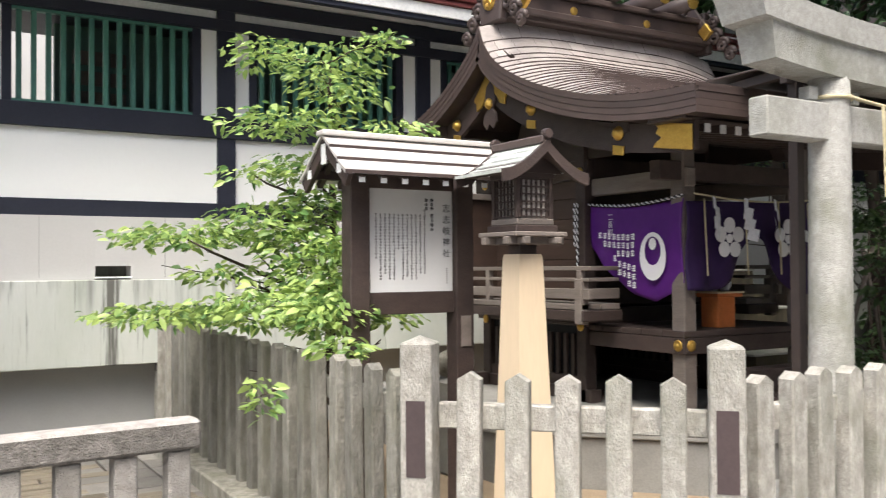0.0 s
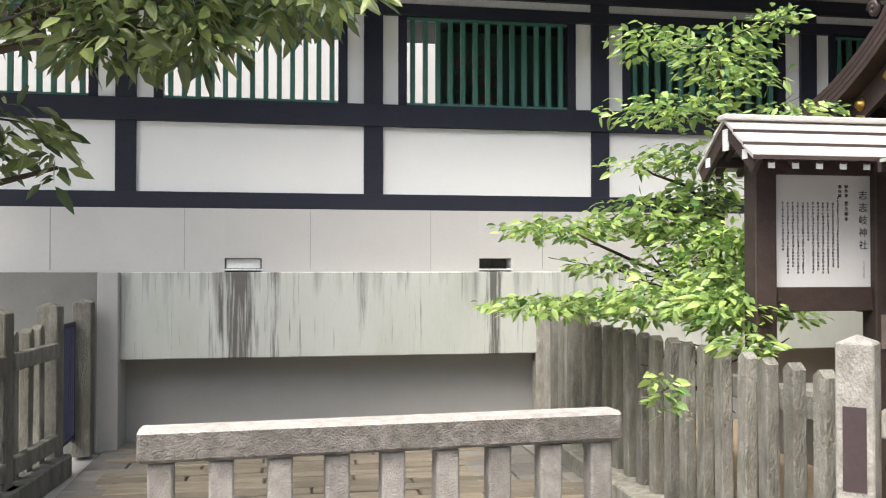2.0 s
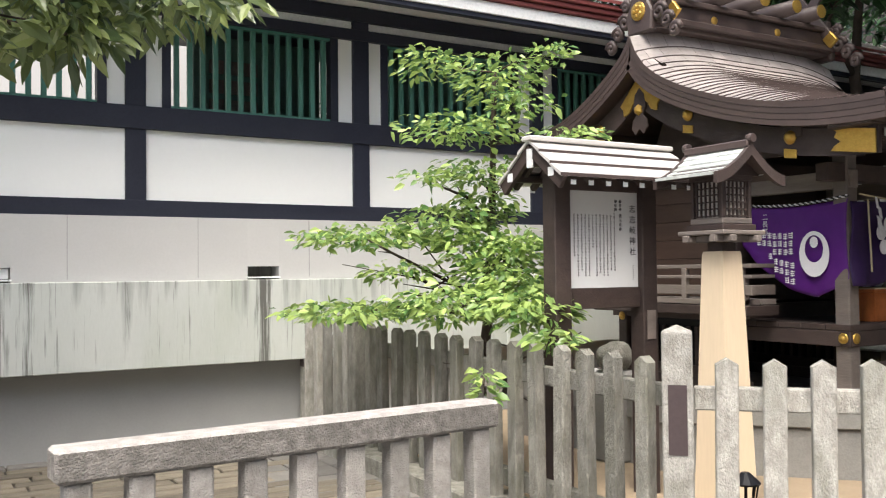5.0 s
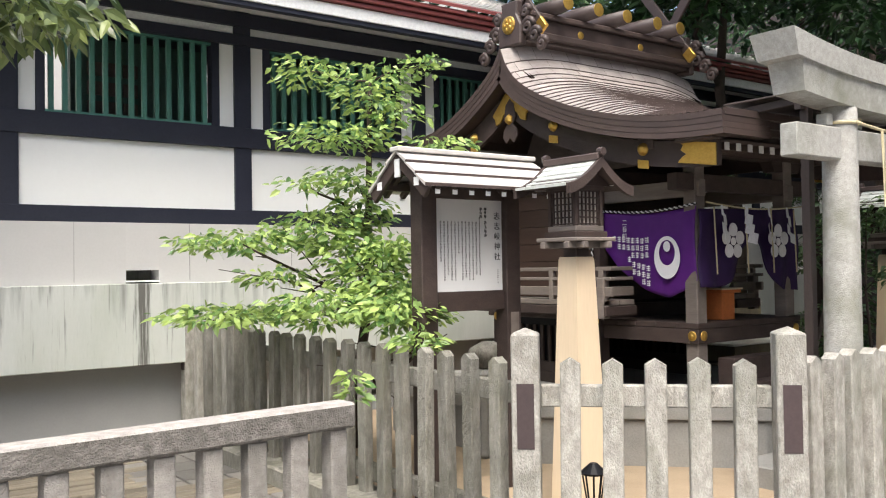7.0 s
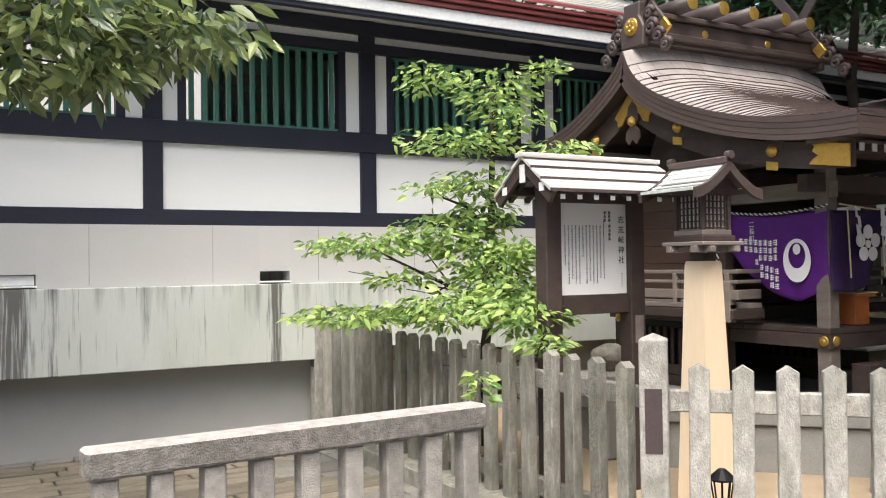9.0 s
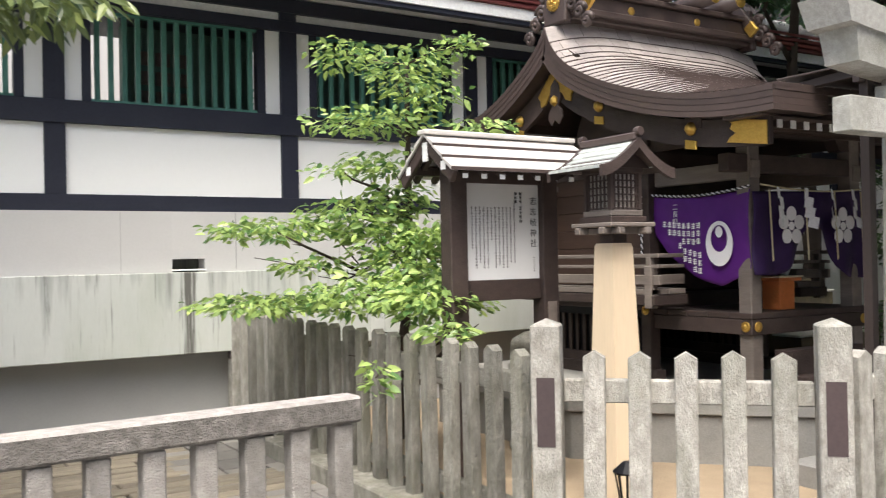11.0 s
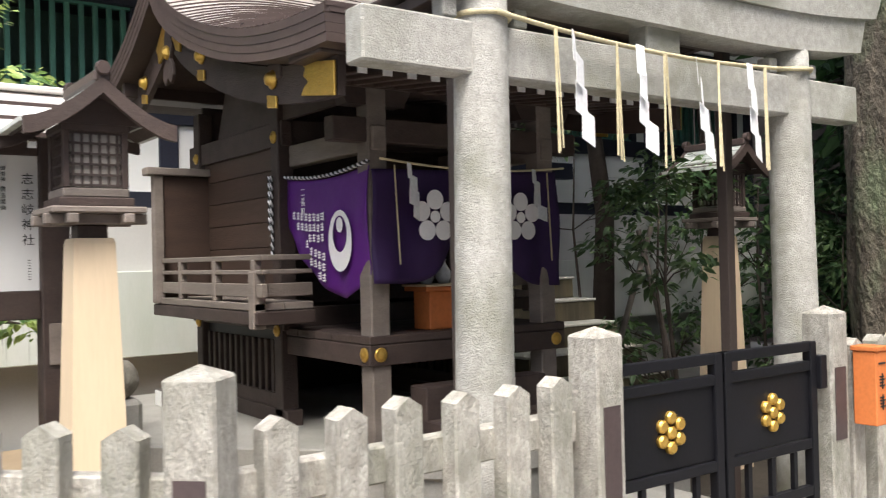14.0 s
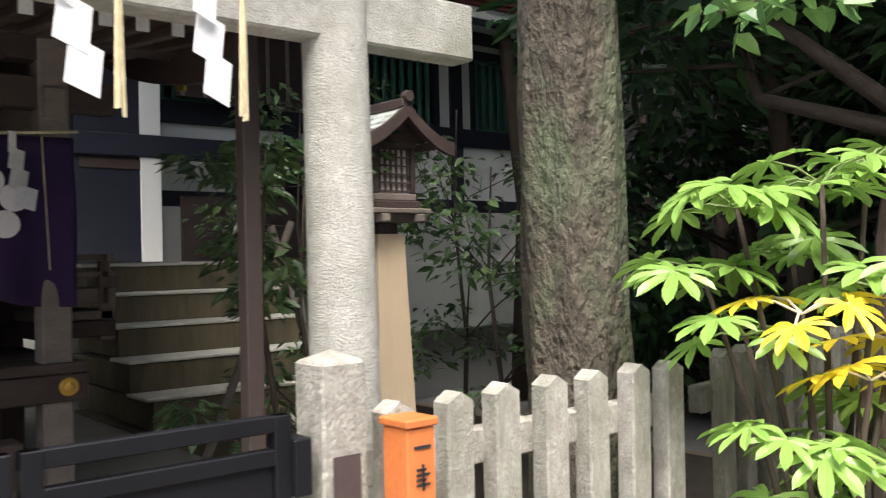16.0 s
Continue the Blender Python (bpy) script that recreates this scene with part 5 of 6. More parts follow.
# ---- lanterns on posts ----
def lantern(x, y, label):
    g = thing("post_lantern", label, "lantern", (x, y, 0), "post lanterns")
    b = bmesh.new()
    rows = [[b.verts.new((x + u * w, y + v * w, z)) for u, v in ((-1, -1), (1, -1), (1, 1), (-1, 1))] for z, w in ((0, 0.125), (1.53, 0.076), (1.55, 0.07))]
    for r0, r1 in zip(rows, rows[1:]):
        for k in range(4):
            b.faces.new((r0[k], r0[(k + 1) % 4], r1[(k + 1) % 4], r1[k]))
    b.faces.new(rows[-1])
    b.faces.new(rows[0][::-1])
    part("post", b, WOOD_PALE, g, "smooth pale tapered wooden post")
    part("neck", box(x - 0.055, y - 0.055, 1.55, x + 0.055, y + 0.055, 1.60, 0.004), WOOD_DARK, g)
    for s in (-1, 1):
        part("tray_arm", box(x - 0.185, y + s * 0.10 - 0.02, 1.60, x + 0.185, y + s * 0.10 + 0.02, 1.64, 0.004), WOOD_GREY, g)
        part("tray_arm", box(x + s * 0.10 - 0.02, y - 0.185, 1.602, x + s * 0.10 + 0.02, y + 0.185, 1.638, 0.004), WOOD_GREY, g)
    part("tray", box(x - 0.17, y - 0.17, 1.64, x + 0.17, y + 0.17, 1.665, 0.005), WOOD_GREY, g)
    part("plinth", box(x - 0.135, y - 0.135, 1.665, x + 0.135, y + 0.135, 1.70, 0.005), WOOD_DARK, g)
    part("plinth", box(x - 0.12, y - 0.12, 1.70, x + 0.12, y + 0.12, 1.735, 0.005), WOOD_GREY, g)
    fb = part("fire_box", box(x - 0.095, y - 0.095, 1.735, x + 0.095, y + 0.095, 1.94), SHOJI, g, "papered fire box behind lattice")
    for sx in (-1, 1):
        for sy in (-1, 1):
            part("corner_post", box(x + sx * 0.106 - 0.012, y + sy * 0.106 - 0.012, 1.735, x + sx * 0.106 + 0.012, y + sy * 0.106 + 0.012, 1.955, 0.003), WOOD_DARK, g)
    for s in (-1, 1):
        b, c = bmesh.new(), bmesh.new()
        for i in range(6):
            u = -0.080 + i * 0.032
            box(x + u - 0.004, y + s * 0.104 - 0.005, 1.74, x + u + 0.004, y + s * 0.104 + 0.005, 1.945, 0, b)
            box(x + s * 0.104 - 0.005, y + u - 0.004, 1.74, x + s * 0.104 + 0.005, y + u + 0.004, 1.945, 0, c)
        for i in range(6):
            z = 1.742 + i * 0.039
            box(x - 0.0939, y + s * 0.104 - 0.004, z, x + 0.0939, y + s * 0.104 + 0.004, z + 0.008, 0, b)
            box(x + s * 0.104 - 0.004, y - 0.0939, z, x + s * 0.104 + 0.004, y + 0.0939, z + 0.008, 0, c)
        part("lattice", b, WOOD_DARK, g)
        part("lattice", c, WOOD_DARK, g)
    part("head_frame", box(x - 0.124, y - 0.124, 1.945, x + 0.124, y + 0.124, 1.975, 0.004), WOOD_DARK, g)
    # gabled roof: ridge along y
    y0, y1, hw = y - 0.20, y + 0.23, 0.27
    prof = lambda t: 2.125 - 0.165 * (1 - max(0.0, 1 - t) ** 1.6)
    for s in (-1, 1):
        n = 6
        for k in range(n):
            a, c = k / n, (k + 1) / n + 0.03
            for j in range(5):
                ya, yb = y0 + (y1 - y0) * j / 5 + 0.001, y0 + (y1 - y0) * (j + 1) / 5 - 0.001
                b = bmesh.new()
                pts = [(x + s * hw * a, prof(a)), (x + s * hw * c, prof(min(1.05, c)) + 0.012), (x + s * hw * c, prof(min(1.05, c)) - 0.004), (x + s * hw * a, prof(a) - 0.008)]
                f = b.faces.new([b.verts.new((u, ya, z)) for u, z in pts])
                e = bmesh.ops.extrude_face_region(b, geom=[f])
                bmesh.ops.translate(b, vec=(0, yb - ya, 0), verts=[v for v in e["geom"] if isinstance(v, bmesh.types.BMVert)])
                part("roof_tile", b, LANTERN_TILE, g)
        for yy in (y0 - 0.012, y1 + 0.012):
            b = bmesh.new()
            rows = []
            for k in range(9):
                t = k / 8
                rows.append([b.verts.new(p) for p in ((x + s * hw * t, yy - 0.014, prof(t) + 0.012), (x + s * hw * t, yy + 0.014, prof(t) + 0.012), (x + s * hw * t, yy + 0.014, prof(t) - 0.05), (x + s * hw * t, yy - 0.014, prof(t) - 0.05))])
            for r0, r1 in zip(rows, rows[1:]):
                for k in range(4):
                    b.faces.new((r0[k], r0[(k + 1) % 4], r1[(k + 1) % 4], r1[k]))
            b.faces.new(rows[0])
            b.faces.new(rows[-1][::-1])
            part("bargeboard", b, WOOD_DARK, g)
        part("soffit", beam((x, y0 + 0.2, 2.085), (x + s * hw * 0.9, y0 + 0.2, 1.955), 0.36, 0.012, 0), WOOD_DARK, g)
    part("gable_board", prism([(-0.17, 0), (0.17, 0), (0, 0.13)], 0.02, facing_south(x, y - 0.11, 1.972)), WOOD_DARK, g)
    part("ridge", box(x - 0.03, y0 - 0.02, 2.115, x + 0.03, y1 + 0.02, 2.16, 0.008), EDGE_COPPER, g)
    for yy in (y0 - 0.02, y1 + 0.02):
        part("ridge_end", lathe([(0.024, -0.02), (0.028, 0), (0.024, 0.02)], (x, yy, 2.165), 12, "Y"), EDGE_COPPER, g)
    return g


lantern(3.045, 3.975, "shingled wooden lantern on a pale tapered wooden post")
lantern(6.98, 4.05, "shaded wooden lantern on a tapered wooden post under trees")


# ---- ground inside the fence, stairs ----
def inner_ground():
    b = bmesh.new()
    f = b.faces.new([b.verts.new((x, y, 0.06)) for x, y in ((2.2, 3.55), (2.95, 2.62), (7.4, 2.7), (9.8, 3.0), (9.8, 7.9), (2.2, 7.9))])
    tagged(part("sand_floor", b, SAND), "tan packed sand inside the fence", "ground", kind="structure")
    b = bmesh.new()
    b.faces.new([b.verts.new((x, y, 0.066)) for x, y in ((6.1, 2.75), (9.7, 3.05), (9.7, 7.8), (6.1, 7.8))])
    tagged(part("soil_bed", b, EARTH), "dark soil under the trees", "ground", kind="structure")


inner_ground()


def stairs():
    g = thing("stone_stairs", "mossy concrete stairs with pale nosings", "stairs", (6.6, 4.6, 0), kind="structure")
    for k in range(8):
        y, z = 4.45 + 0.25 * k, 0.21 + 0.1765 * k
        y1 = 8.0 if k == 7 else 6.4
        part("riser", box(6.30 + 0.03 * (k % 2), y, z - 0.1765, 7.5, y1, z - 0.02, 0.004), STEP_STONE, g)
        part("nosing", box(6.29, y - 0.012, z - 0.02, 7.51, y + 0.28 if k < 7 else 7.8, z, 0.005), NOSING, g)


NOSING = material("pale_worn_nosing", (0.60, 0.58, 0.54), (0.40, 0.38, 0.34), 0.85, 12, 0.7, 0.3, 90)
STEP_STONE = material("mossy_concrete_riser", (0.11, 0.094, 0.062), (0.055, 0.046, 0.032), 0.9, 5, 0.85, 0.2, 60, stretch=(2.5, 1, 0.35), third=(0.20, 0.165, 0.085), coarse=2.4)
stairs()


def garden_lamp():
    g = thing("garden_lamp", "small black caged garden lamp on the sand", "lamp", (2.72, 3.55, 0.06))
    part("cap", lathe([(0.07, 0.20), (0.075, 0.21), (0.02, 0.26)], (2.72, 3.55, 0.165), 12), IRON, g)
    for i in range(8):
        a = i * math.tau / 8
        part("bar", tube([(2.72 + 0.06 * math.cos(a), 3.55 + 0.06 * math.sin(a), 0.365), (2.72 + 0.035 * math.cos(a), 3.55 + 0.035 * math.sin(a), 0.20)], 0.005, 5), IRON, g)
    part("foot", lathe([(0.03, 0), (0.018, 0.03), (0.016, 0.12), (0.042, 0.14), (0.042, 0.155)], (2.72, 3.55, 0.055), 10), IRON, g)


garden_lamp()


def garden_stone():
    g = thing("garden_stone", "dark rounded stone resting on a grey stone pedestal", "stone", (3.52, 5.44, 0.06))
    part("pedestal", box(3.40, 5.32, 0.05, 3.66, 5.56, 0.72, 0.03), STONE, g)
    b = bmesh.new()
    bmesh.ops.create_icosphere(b, subdivisions=3, radius=1)
    for v in b.verts:
        k = 1 + 0.16 * noise.noise(v.co * 1.7)
        v.co = Vector((3.53 + v.co.x * 0.15 * k, 5.44 + v.co.y * 0.12 * k, 0.82 + v.co.z * 0.11 * k))
    part("stone", b, GRANITE_DARK, g, smooth=True)


garden_stone()


# ---- trees ----
def sign_tree():
    t = thing("evergreen_tree", "slender evergreen tree with tiers of fresh green leaves", "tree", (2.93, 6.35, 0.06))
    lobes = [(2.72, 5.72, 2.84, 0.36, 0.22, 330), (2.38, 6.15, 3.0, 0.26, 0.13, 150), (2.93, 5.35, 2.96, 0.16, 0.09, 70), (2.42, 5.76, 2.46, 0.48, 0.11, 330), (2.93, 5.2, 2.36, 0.27, 0.07, 150),
             (2.53, 5.68, 2.16, 0.34, 0.11, 240), (1.80, 6.08, 1.70, 0.48, 0.09, 280), (2.30, 5.82, 1.78, 0.40, 0.16, 330), (2.62, 5.75, 1.92, 0.25, 0.14, 160), (2.52, 5.40, 1.44, 0.34, 0.16, 320),
             (1.72, 6.05, 1.19, 0.52, 0.075, 330), (2.10, 5.40, 1.24, 0.42, 0.13, 380), (2.28, 4.80, 1.22, 0.30, 0.13, 300), (2.20, 4.42, 1.06, 0.15, 0.07, 60), (1.80, 4.55, 0.83, 0.09, 0.11, 34),
             (2.75, 5.5, 2.62, 0.3, 0.1, 120), (3.1, 5.6, 1.15, 0.22, 0.1, 70), (2.46, 5.6, 1.62, 0.34, 0.13, 260), (2.42, 5.05, 1.30, 0.30, 0.15, 300), (2.62, 5.3, 1.62, 0.2, 0.12, 120), (2.0, 5.9, 1.45, 0.3, 0.08, 90), (2.15, 5.7, 2.1, 0.25, 0.06, 70)]
    lobes = [(*l[:5], int(l[5] * 1.35)) for l in lobes]
    ends = [l[:3] for l in lobes]
    limbs([(2.93, 6.38, 0.0), (2.90, 6.33, 0.5), (2.94, 6.22, 1.1), (2.90, 6.1, 1.8), (2.82, 5.95, 2.4), (2.74, 5.8, 2.9)], 0.055, ends, t, TWIG, 4)
    lobes = [(*l[:5], int(l[5] * (0.75 if l[2] > 2 else 1.1))) for l in lobes]
    leaves("crown", lobes, 0.08, LEAF_YOUNG, t, 11, droop=0.15, slim=0.46)


sign_tree()


def overhanging_branch():
    t = thing("overhanging_tree", "glossy broadleaf tree overhanging the passage", "tree", (-2.6, 4.6, 0))
    # lobes above z 3.6 are out of view, added to shade the left wall
    lobes = [(-0.05, 4.1, 2.62, 0.38, 0.16, 200), (-0.55, 4.0, 2.56, 0.42, 0.2, 260), (-1.15, 4.1, 2.6, 0.42, 0.22, 240), (-1.7, 4.2, 2.5, 0.4, 0.25, 200), (-0.4, 4.0, 2.36, 0.2, 0.08, 60), (-0.75, 4.0, 2.34, 0.25, 0.1, 80),
             (-1.25, 4.35, 2.02, 0.26, 0.16, 80), (-1.55, 4.4, 1.95, 0.3, 0.2, 90), (-0.4, 4.2, 2.95, 0.6, 0.2, 200), (-1.3, 4.2, 3.0, 0.7, 0.3, 260), (-1.02, 4.38, 1.88, 0.1, 0.1, 10), (-2.3, 6.5, 4.7, 1.2, 0.4, 420), (-1.3, 6.2, 4.6, 0.9, 0.4, 260), (-2.9, 5.2, 4.4, 1.2, 0.5, 620), (-3.0, 7.0, 4.3, 1.2, 0.4, 600), (-1.6, 7.1, 4.2, 0.8, 0.3, 320), (-2.2, 5.6, 3.95, 0.9, 0.3, 600), (-1.1, 5.2, 4.15, 0.8, 0.25, 480), (-2.6, 6.6, 3.7, 0.8, 0.35, 500), (-0.4, 5.6, 4.5, 0.8, 0.25, 300)]
    limbs([(-2.6, 4.6, 0), (-2.55, 4.6, 1.2), (-2.4, 4.5, 2.2), (-2.0, 4.3, 2.8)], 0.10, [l[:3] for l in lobes], t, TWIG, 6)
    lobes = [(*l[:5], int(l[5] * 1.7)) for l in lobes]
    leaves("crown", lobes, 0.12, LEAF_OVER, t, 21, droop=0.45, slim=0.36, flat=0.5)


overhanging_branch()


def great_trunk():
    t = thing("camphor_tree", "thick tree trunk with rough mossy bark behind the fence", "tree", (7.27, 3.09, 0))
    b = bmesh.new()
    rows, n = [], 48
    for i in range(41):
        z = i * 0.13
        flare = 0.10 * math.exp(-z / 0.25)
        ring = []
        for k in range(n):
            a = k * math.tau / n
            r = 0.215 + flare + 0.016 * noise.noise((math.cos(a) * 9, math.sin(a) * 9, z * 3.0)) + 0.03 * noise.noise((math.cos(a) * 2, math.sin(a) * 2, z * 0.8)) - 0.008 * z
            ring.append(b.verts.new((7.27 + r * math.cos(a) - 0.012 * z, 3.09 + r * math.sin(a), z)))
        rows.append(ring)
    for r0, r1 in zip(rows, rows[1:]):
        for k in range(n):
            b.faces.new((r0[k], r0[(k + 1) % n], r1[(k + 1) % n], r1[k]))
    tube([(7.3, 3.3, 4.6), (7.0, 3.4, 5.4), (6.4, 3.8, 6.2)], [0.2, 0.14, 0.06], 8, b)
    tube([(7.3, 3.3, 4.8), (7.9, 3.2, 5.6), (8.8, 3.4, 6.3)], [0.18, 0.12, 0.05], 8, b)
    part("trunk", b, BARK, t, smooth=True)
    # crown added out of view overhead, to shade the stairs, wall and shrine
    lobes = [(7.2, 3.5, 5.6, 1.8, 0.7, 1500), (8.8, 3.6, 5.4, 1.7, 0.8, 1500), (6.0, 4.8, 5.9, 1.5, 0.6, 1200), (8.2, 2.0, 5.2, 1.6, 0.7, 1300), (7.0, 5.6, 5.2, 1.4, 0.6, 1300), (6.9, 6.9, 5.3, 1.3, 0.5, 1000), (8.3, 6.2, 5.2, 1.5, 0.6, 1200), (6.6, 3.9, 5.0, 1.0, 0.5, 700), (5.4, 6.6, 6.0, 1.5, 0.5, 1300), (7.6, 4.6, 4.7, 1.3, 0.45, 1200), (9.3, 5.0, 5.2, 1.5, 0.6, 1300), (5.6, 3.9, 5.2, 1.0, 0.35, 700)]
    leaves("crown", lobes, 0.16, LEAF_DEEP, t, 31)


great_trunk()


def broad_tree(at, height, r, seed, n=1400, label="dense dark evergreen tree behind the shrine", low=0.35, size=0.2):
    rng = random.Random(seed)
    x, y = at
    t = thing("broadleaf_tree", label, "tree", (x, y, 0), "trees round the precinct")
    lobes = []
    for k in range(9):
        a = rng.uniform(0, math.tau)
        q = rng.uniform(0.2, 1.0) * r
        lobes.append((x + q * math.cos(a), y + q * math.sin(a), height * rng.uniform(low, 1.0), r * rng.uniform(0.4, 0.6), r * rng.uniform(0.25, 0.45), n // 9))
    limbs([(x, y, 0), (x + 0.1, y, height * 0.3), (x - 0.1, y + 0.1, height * 0.6), (x, y, height * 0.9)], 0.13, [l[:3] for l in lobes], t, TWIG, seed)
    leaves("crown", lobes, size, LEAF_DEEP, t, seed + 50)


for i, (at, h, r) in enumerate((((10.6, 4.0), 4.6, 1.6), ((11.0, 2.0), 4.5, 1.8), ((13.0, 4.6), 6.5, 1.9), ((7.6, 10.4), 7.5, 2.0), ((12.5, 0.5), 6.0, 2.2), ((9.0, 2.4), 6.5, 1.8), ((10.0, 0.2), 5.5, 2.0), ((9.9, 11.0), 7.5, 2.2), ((12.6, 2.6), 5.5, 1.9), ((4.6, 10.9), 7.0, 1.8))):
    broad_tree(at, h, r, i + 3, 3000)
for i, (at, h, r) in enumerate((((11.4, 4.9), 4.6, 1.3), ((13.2, 6.3), 5.2, 1.5), ((12.4, 3.4), 4.0, 1.6), ((11.2, 3.2), 3.4, 1.3), ((13.3, 1.6), 4.2, 1.6))):
    broad_tree(at, h, r, i + 23, 3600, "dense dark evergreen tree leafy to the ground", 0.06)
for i, (at, h, r) in enumerate((((8.9, 7.0), 6.2, 1.8), ((11.0, 7.2), 6.6, 2.0), ((13.4, 7.4), 6.8, 2.0))):
    broad_tree(at, h, r, i + 33, 3600, "tall dark evergreen tree with a crown above the eaves", 0.76)


def shrub(at, h, r, seed, n=760, size=0.1, mat=None):
    rng = random.Random(seed)
    x, y = at
    t = thing("shrub", "sparse dark green shrub on thin bent stems", "shrub", (x, y, 0.06), "shrubs beside the stairs")
    lobes = [(x + rng.uniform(-r, r), y + rng.uniform(-r, r), h * rng.uniform(0.3, 1.0), r * 0.45, r * 0.3, n // 8) for _ in range(8)]
    limbs([(x, y, 0.03), (x + 0.05, y, h * 0.3), (x - 0.04, y, h * 0.6), (x, y, h * 0.9)], 0.022, [l[:3] for l in lobes], t, TWIG, seed, "stem", 2, 6)
    leaves("crown", lobes, size, mat or LEAF_DEEP, t, seed + 90)


for i, (at, h, r) in enumerate((((6.75, 4.35), 2.0, 0.4), ((7.6, 5.0), 2.1, 0.45), ((8.2, 4.6), 2.2, 0.5), ((6.3, 3.9), 2.1, 0.3), ((8.0, 3.8), 1.7, 0.4), ((8.8, 5.6), 2.8, 0.5), ((7.9, 6.3), 2.8, 0.5))):
    shrub(at, h, r, i + 40, 480, 0.085, LEAF_SHRUB)


def stakes():
    for a, c in (((6.03, 4.40, 0.06), (6.68, 4.36, 1.62)), ((7.12, 4.42, 0.06), (6.58, 4.38, 1.60))):
        g = thing("tree_stake", "weathered wooden stake leaning under a shrub", "stake", a, "tree stakes")
        part("pole", tube([a, c], [0.022, 0.018], 8), WOOD_GREY, g, smooth=True)


stakes()


# ---- fatsia in front of the fence ----
def fatsia_leaf(size, lobes=8):
    """One lobed leaf: its lobes fan out from the stalk and droop to the tips."""
    b = bmesh.new()
    c = b.verts.new((0, 0, 0))
    span = radians(250)
    prev = None
    for i in range(lobes):
        a = -span / 2 + span * i / (lobes - 1)
        L = size * (1 - 0.28 * abs(a) / (span / 2))
        da = span / (lobes - 1) / 2
        at = lambda r, t, z: b.verts.new((r * math.cos(t), r * math.sin(t), z))
        v = [at(L * 0.36, a - da, 0.012 * size), at(L * 0.7, a - da * 0.62, -0.03 * size), at(L * 0.86, a - da * 0.4, -0.08 * size), at(L, a, -0.17 * size), at(L * 0.86, a + da * 0.4, -0.08 * size), at(L * 0.7, a + da * 0.62, -0.03 * size), at(L * 0.36, a + da, 0.012 * size)]
        m = at(L * 0.6, a, -0.055 * size)
        for p, q in zip(v, v[1:]):
            b.faces.new((p, q, m))
        b.faces.new((c, v[0], m))
        b.faces.new((c, m, v[-1]))
    return b


def fatsia(at, tops, seed):
    rng = random.Random(seed)
    t = thing("fatsia_shrub", "fatsia shrub with large lobed leaves, some yellowing", "shrub", (*at, 0))
    base = Vector((*at, 0))
    mesh_g = [finish(fatsia_leaf(s), "leaf", LEAF_FATSIA) for s in (0.15, 0.18, 0.21)]
    mesh_y = [finish(fatsia_leaf(s), "leaf", LEAF_YELLOW) for s in (0.15, 0.18)]
    for x, y, z, n, yellow in tops:
        top = Vector((x, y, z))
        part("stem", tube([base, base.lerp(top, 0.5) + Vector((0.03, 0, 0.05)), top], [0.016, 0.013, 0.009], 6), TWIG, t, smooth=True)
        for i in range(n):
            a = i * 2.4 + rng.uniform(-0.3, 0.3)
            lift = rng.uniform(-0.15, 0.55)
            L = rng.uniform(0.10, 0.2)
            tip = top + Vector((math.cos(a) * L, math.sin(a) * L, lift * L))
            part("stalk", tube([top, top.lerp(tip, 0.5) + Vector((0, 0, 0.02)), tip], 0.0045, 5), WOOD_PALE if yellow else GREEN_STALK, t)
            o = new("leaf", rng.choice(mesh_y if yellow else mesh_g))
            o.matrix_local = Matrix.Translation(tip) @ Matrix.Rotation(a, 4, "Z") @ Matrix.Rotation(radians(rng.uniform(5, 40)), 4, "Y") @ Matrix.Rotation(radians(rng.uniform(-20, 20)), 4, "X")
            link(o, t)


GREEN_STALK = material("green_stalk", (0.20, 0.28, 0.09), rough=0.5, bump=0)
fatsia((7.35, 2.12), ((7.25, 2.35, 1.58, 10, False), (7.55, 2.2, 1.66, 10, False), (7.3, 2.15, 1.22, 5, True), (7.2, 2.3, 1.15, 6, False), (7.45, 2.0, 1.0, 5, True), (7.2, 2.1, 0.80, 9, False), (7.5, 1.95, 0.7, 9, False), (7.7, 2.4, 1.4, 8, False), (7.15, 2.42, 1.34, 7, False), (7.6, 2.05, 1.3, 8, False), (7.35, 2.2, 0.55, 9, False), (7.7, 2.1, 0.9, 7, False), (7.9, 2.2, 1.75, 7, False), (7.62, 2.0, 1.12, 4, True)), 2)


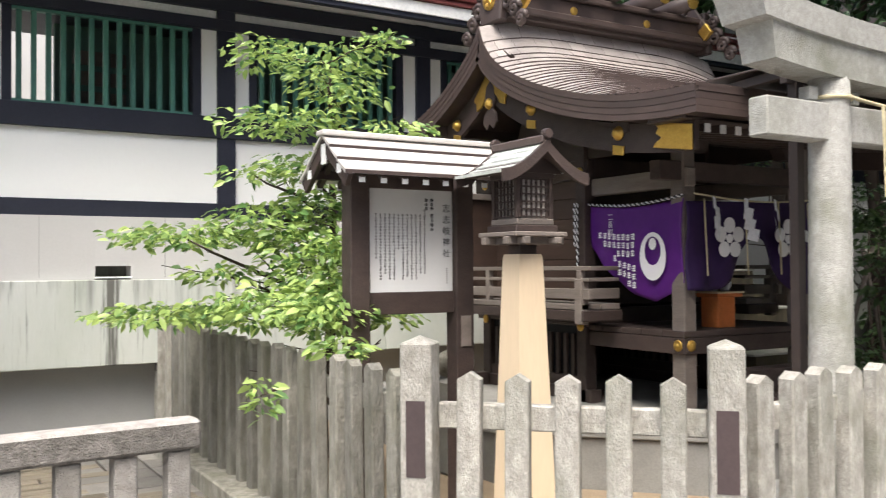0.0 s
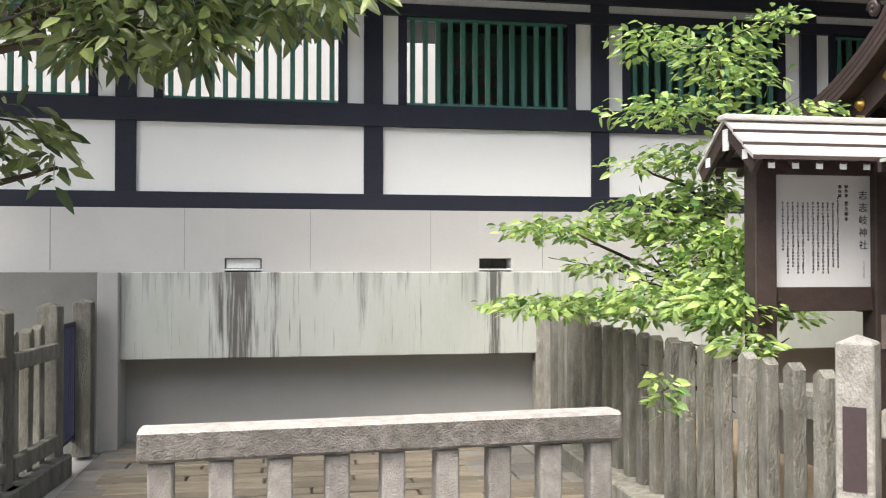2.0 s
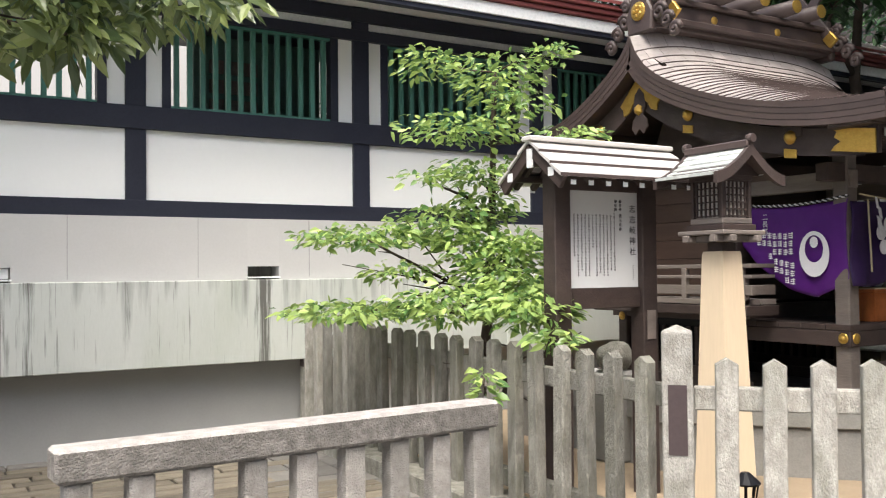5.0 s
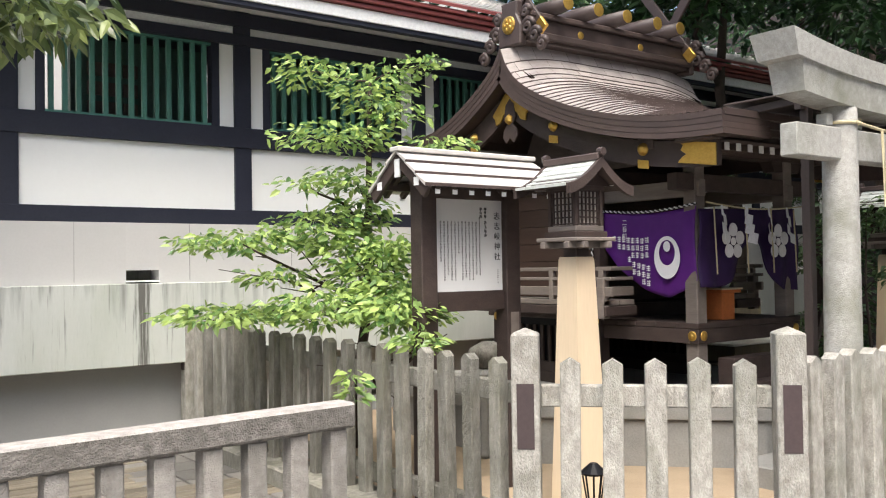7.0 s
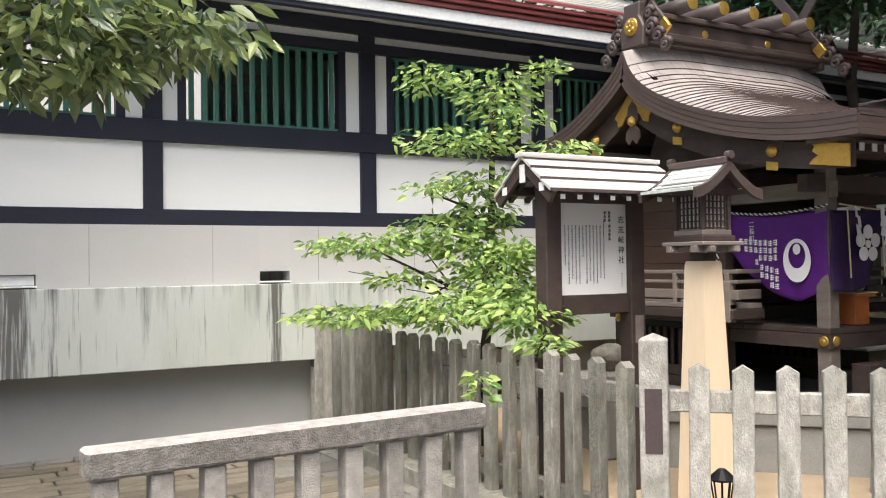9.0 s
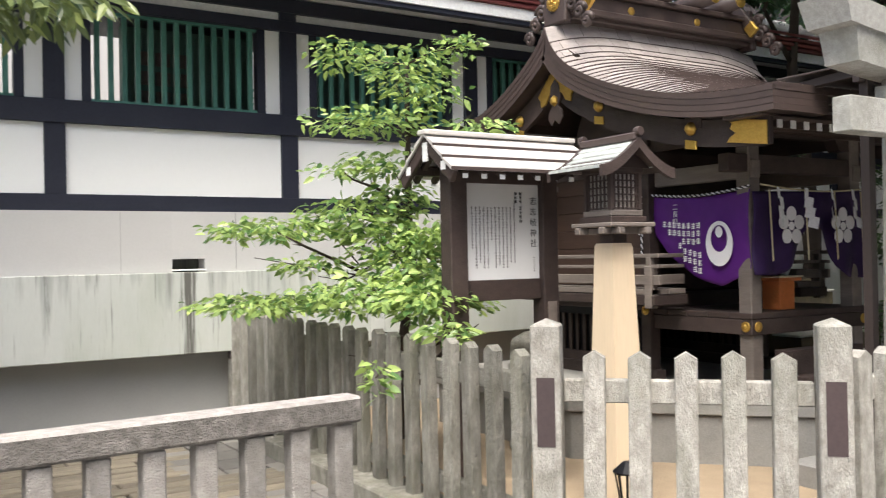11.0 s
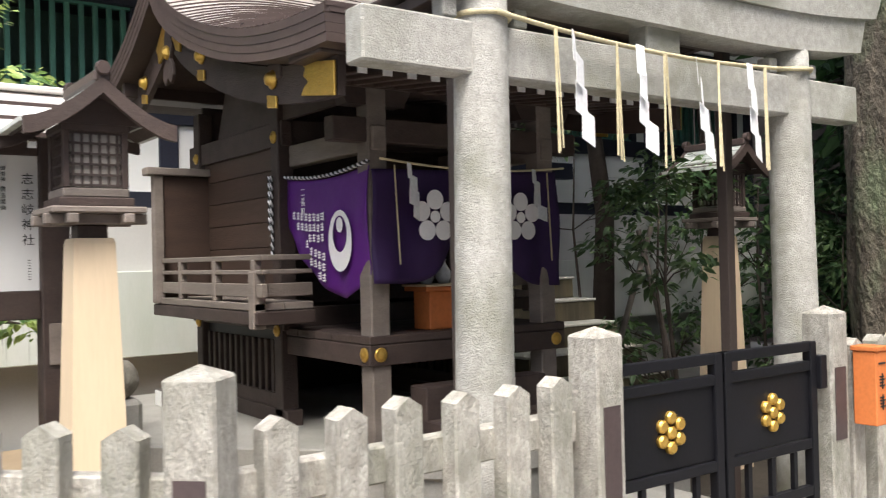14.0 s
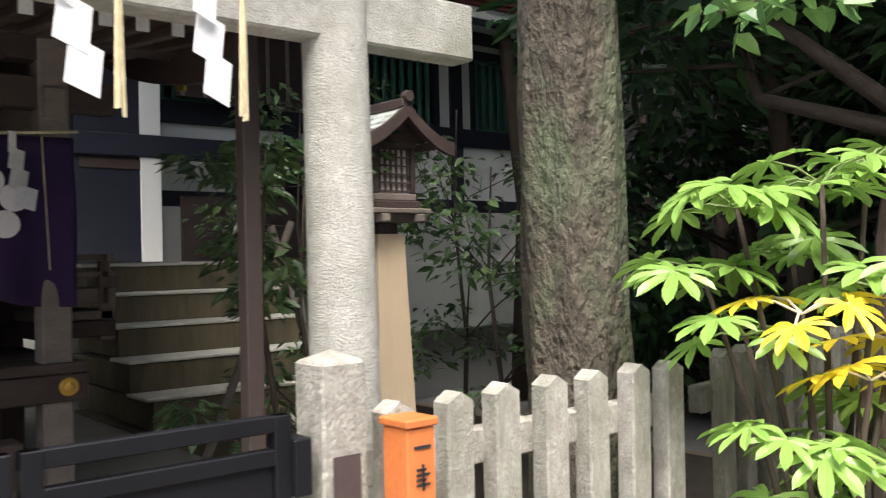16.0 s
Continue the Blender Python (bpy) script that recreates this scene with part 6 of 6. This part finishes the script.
def top_leaves():
    t = thing("hanging_branch", "drooping branch of broad green leaves above the fence", "branch", (7.9, 2.2, 2.3))
    part("twig", tube([(8.6, 2.2, 3.0), (7.8, 2.25, 2.45), (7.1, 2.3, 2.22)], [0.02, 0.012, 0.005], 6), TWIG, t)
    part("twig", tube([(8.6, 2.2, 3.0), (8.9, 2.6, 1.5), (9.0, 2.7, 0.0)], [0.03, 0.035, 0.04], 6), TWIG, t)
    leaves("leaves", [(7.12, 2.3, 2.22, 0.14, 0.07, 18), (7.4, 2.2, 2.32, 0.2, 0.08, 28), (7.8, 2.2, 2.5, 0.3, 0.12, 50)], 0.14, LEAF_BROAD, t, 77, slim=0.46)


top_leaves()


# ---- added closing walls behind the camera and at the far ends ----
def closing():
    # unseen wall, tall so that less low sky light reaches the porch
    tagged(part("wall_south", box(-8, -6.3, 0, 13, -6.0, 8.0), GREY_RENDER), "added unseen wall that blocks low sky light from the south", "wall", kind="structure")
    # added dark backdrop that hides the bright sky between the trees
    tagged(part("wall_east", box(14.8, -6, 0, 15.1, 16, 7.0), STEEL_BROWN), "added dark wall that closes off the sky far behind the trees", "wall", kind="structure")


closing()


# ---- paving of the passage ----
def paving():
    g = thing("passage_paving", "tan and grey stone paving of the passage", "paving", (0.2, 6.4, 0), kind="structure")
    part("bed", box(-1.5, 3.7, -0.028, 1.93, 8.05, -0.016), EARTH, g)
    rng = random.Random(12)
    tile = finish(box(-0.142, -0.142, -0.02, 0.142, 0.142, 0.004, 0.006), "paver", PAVER)
    for i in range(12):
        for j in range(15):
            x, y = -1.34 + i * 0.3, 3.85 + j * 0.3
            if -1.0 < x < 1.25 and 5.5 < y < 7.9:
                continue
            o = new("paver", tile)
            o.location = (x, y, rng.uniform(-0.003, 0.002))
            link(o, g)
    slabs = [finish(box(-w / 2 + 0.009, -0.066, -0.02, w / 2 - 0.009, 0.066, 0.004, 0.007), "slab", TAN_SLAB) for w in (0.6, 0.9, 1.1)]
    for j in range(15):
        y, x = 5.55 + j * 0.158, -1.12 - rng.uniform(0, 0.3)
        while x < 1.25:
            k = rng.randrange(3)
            w = (0.6, 0.9, 1.1)[k]
            o = new("slab", slabs[k])
            o.location = (x + w / 2, y, rng.uniform(-0.004, 0.006) + 0.002)
            link(o, g)
            x += w


paving()
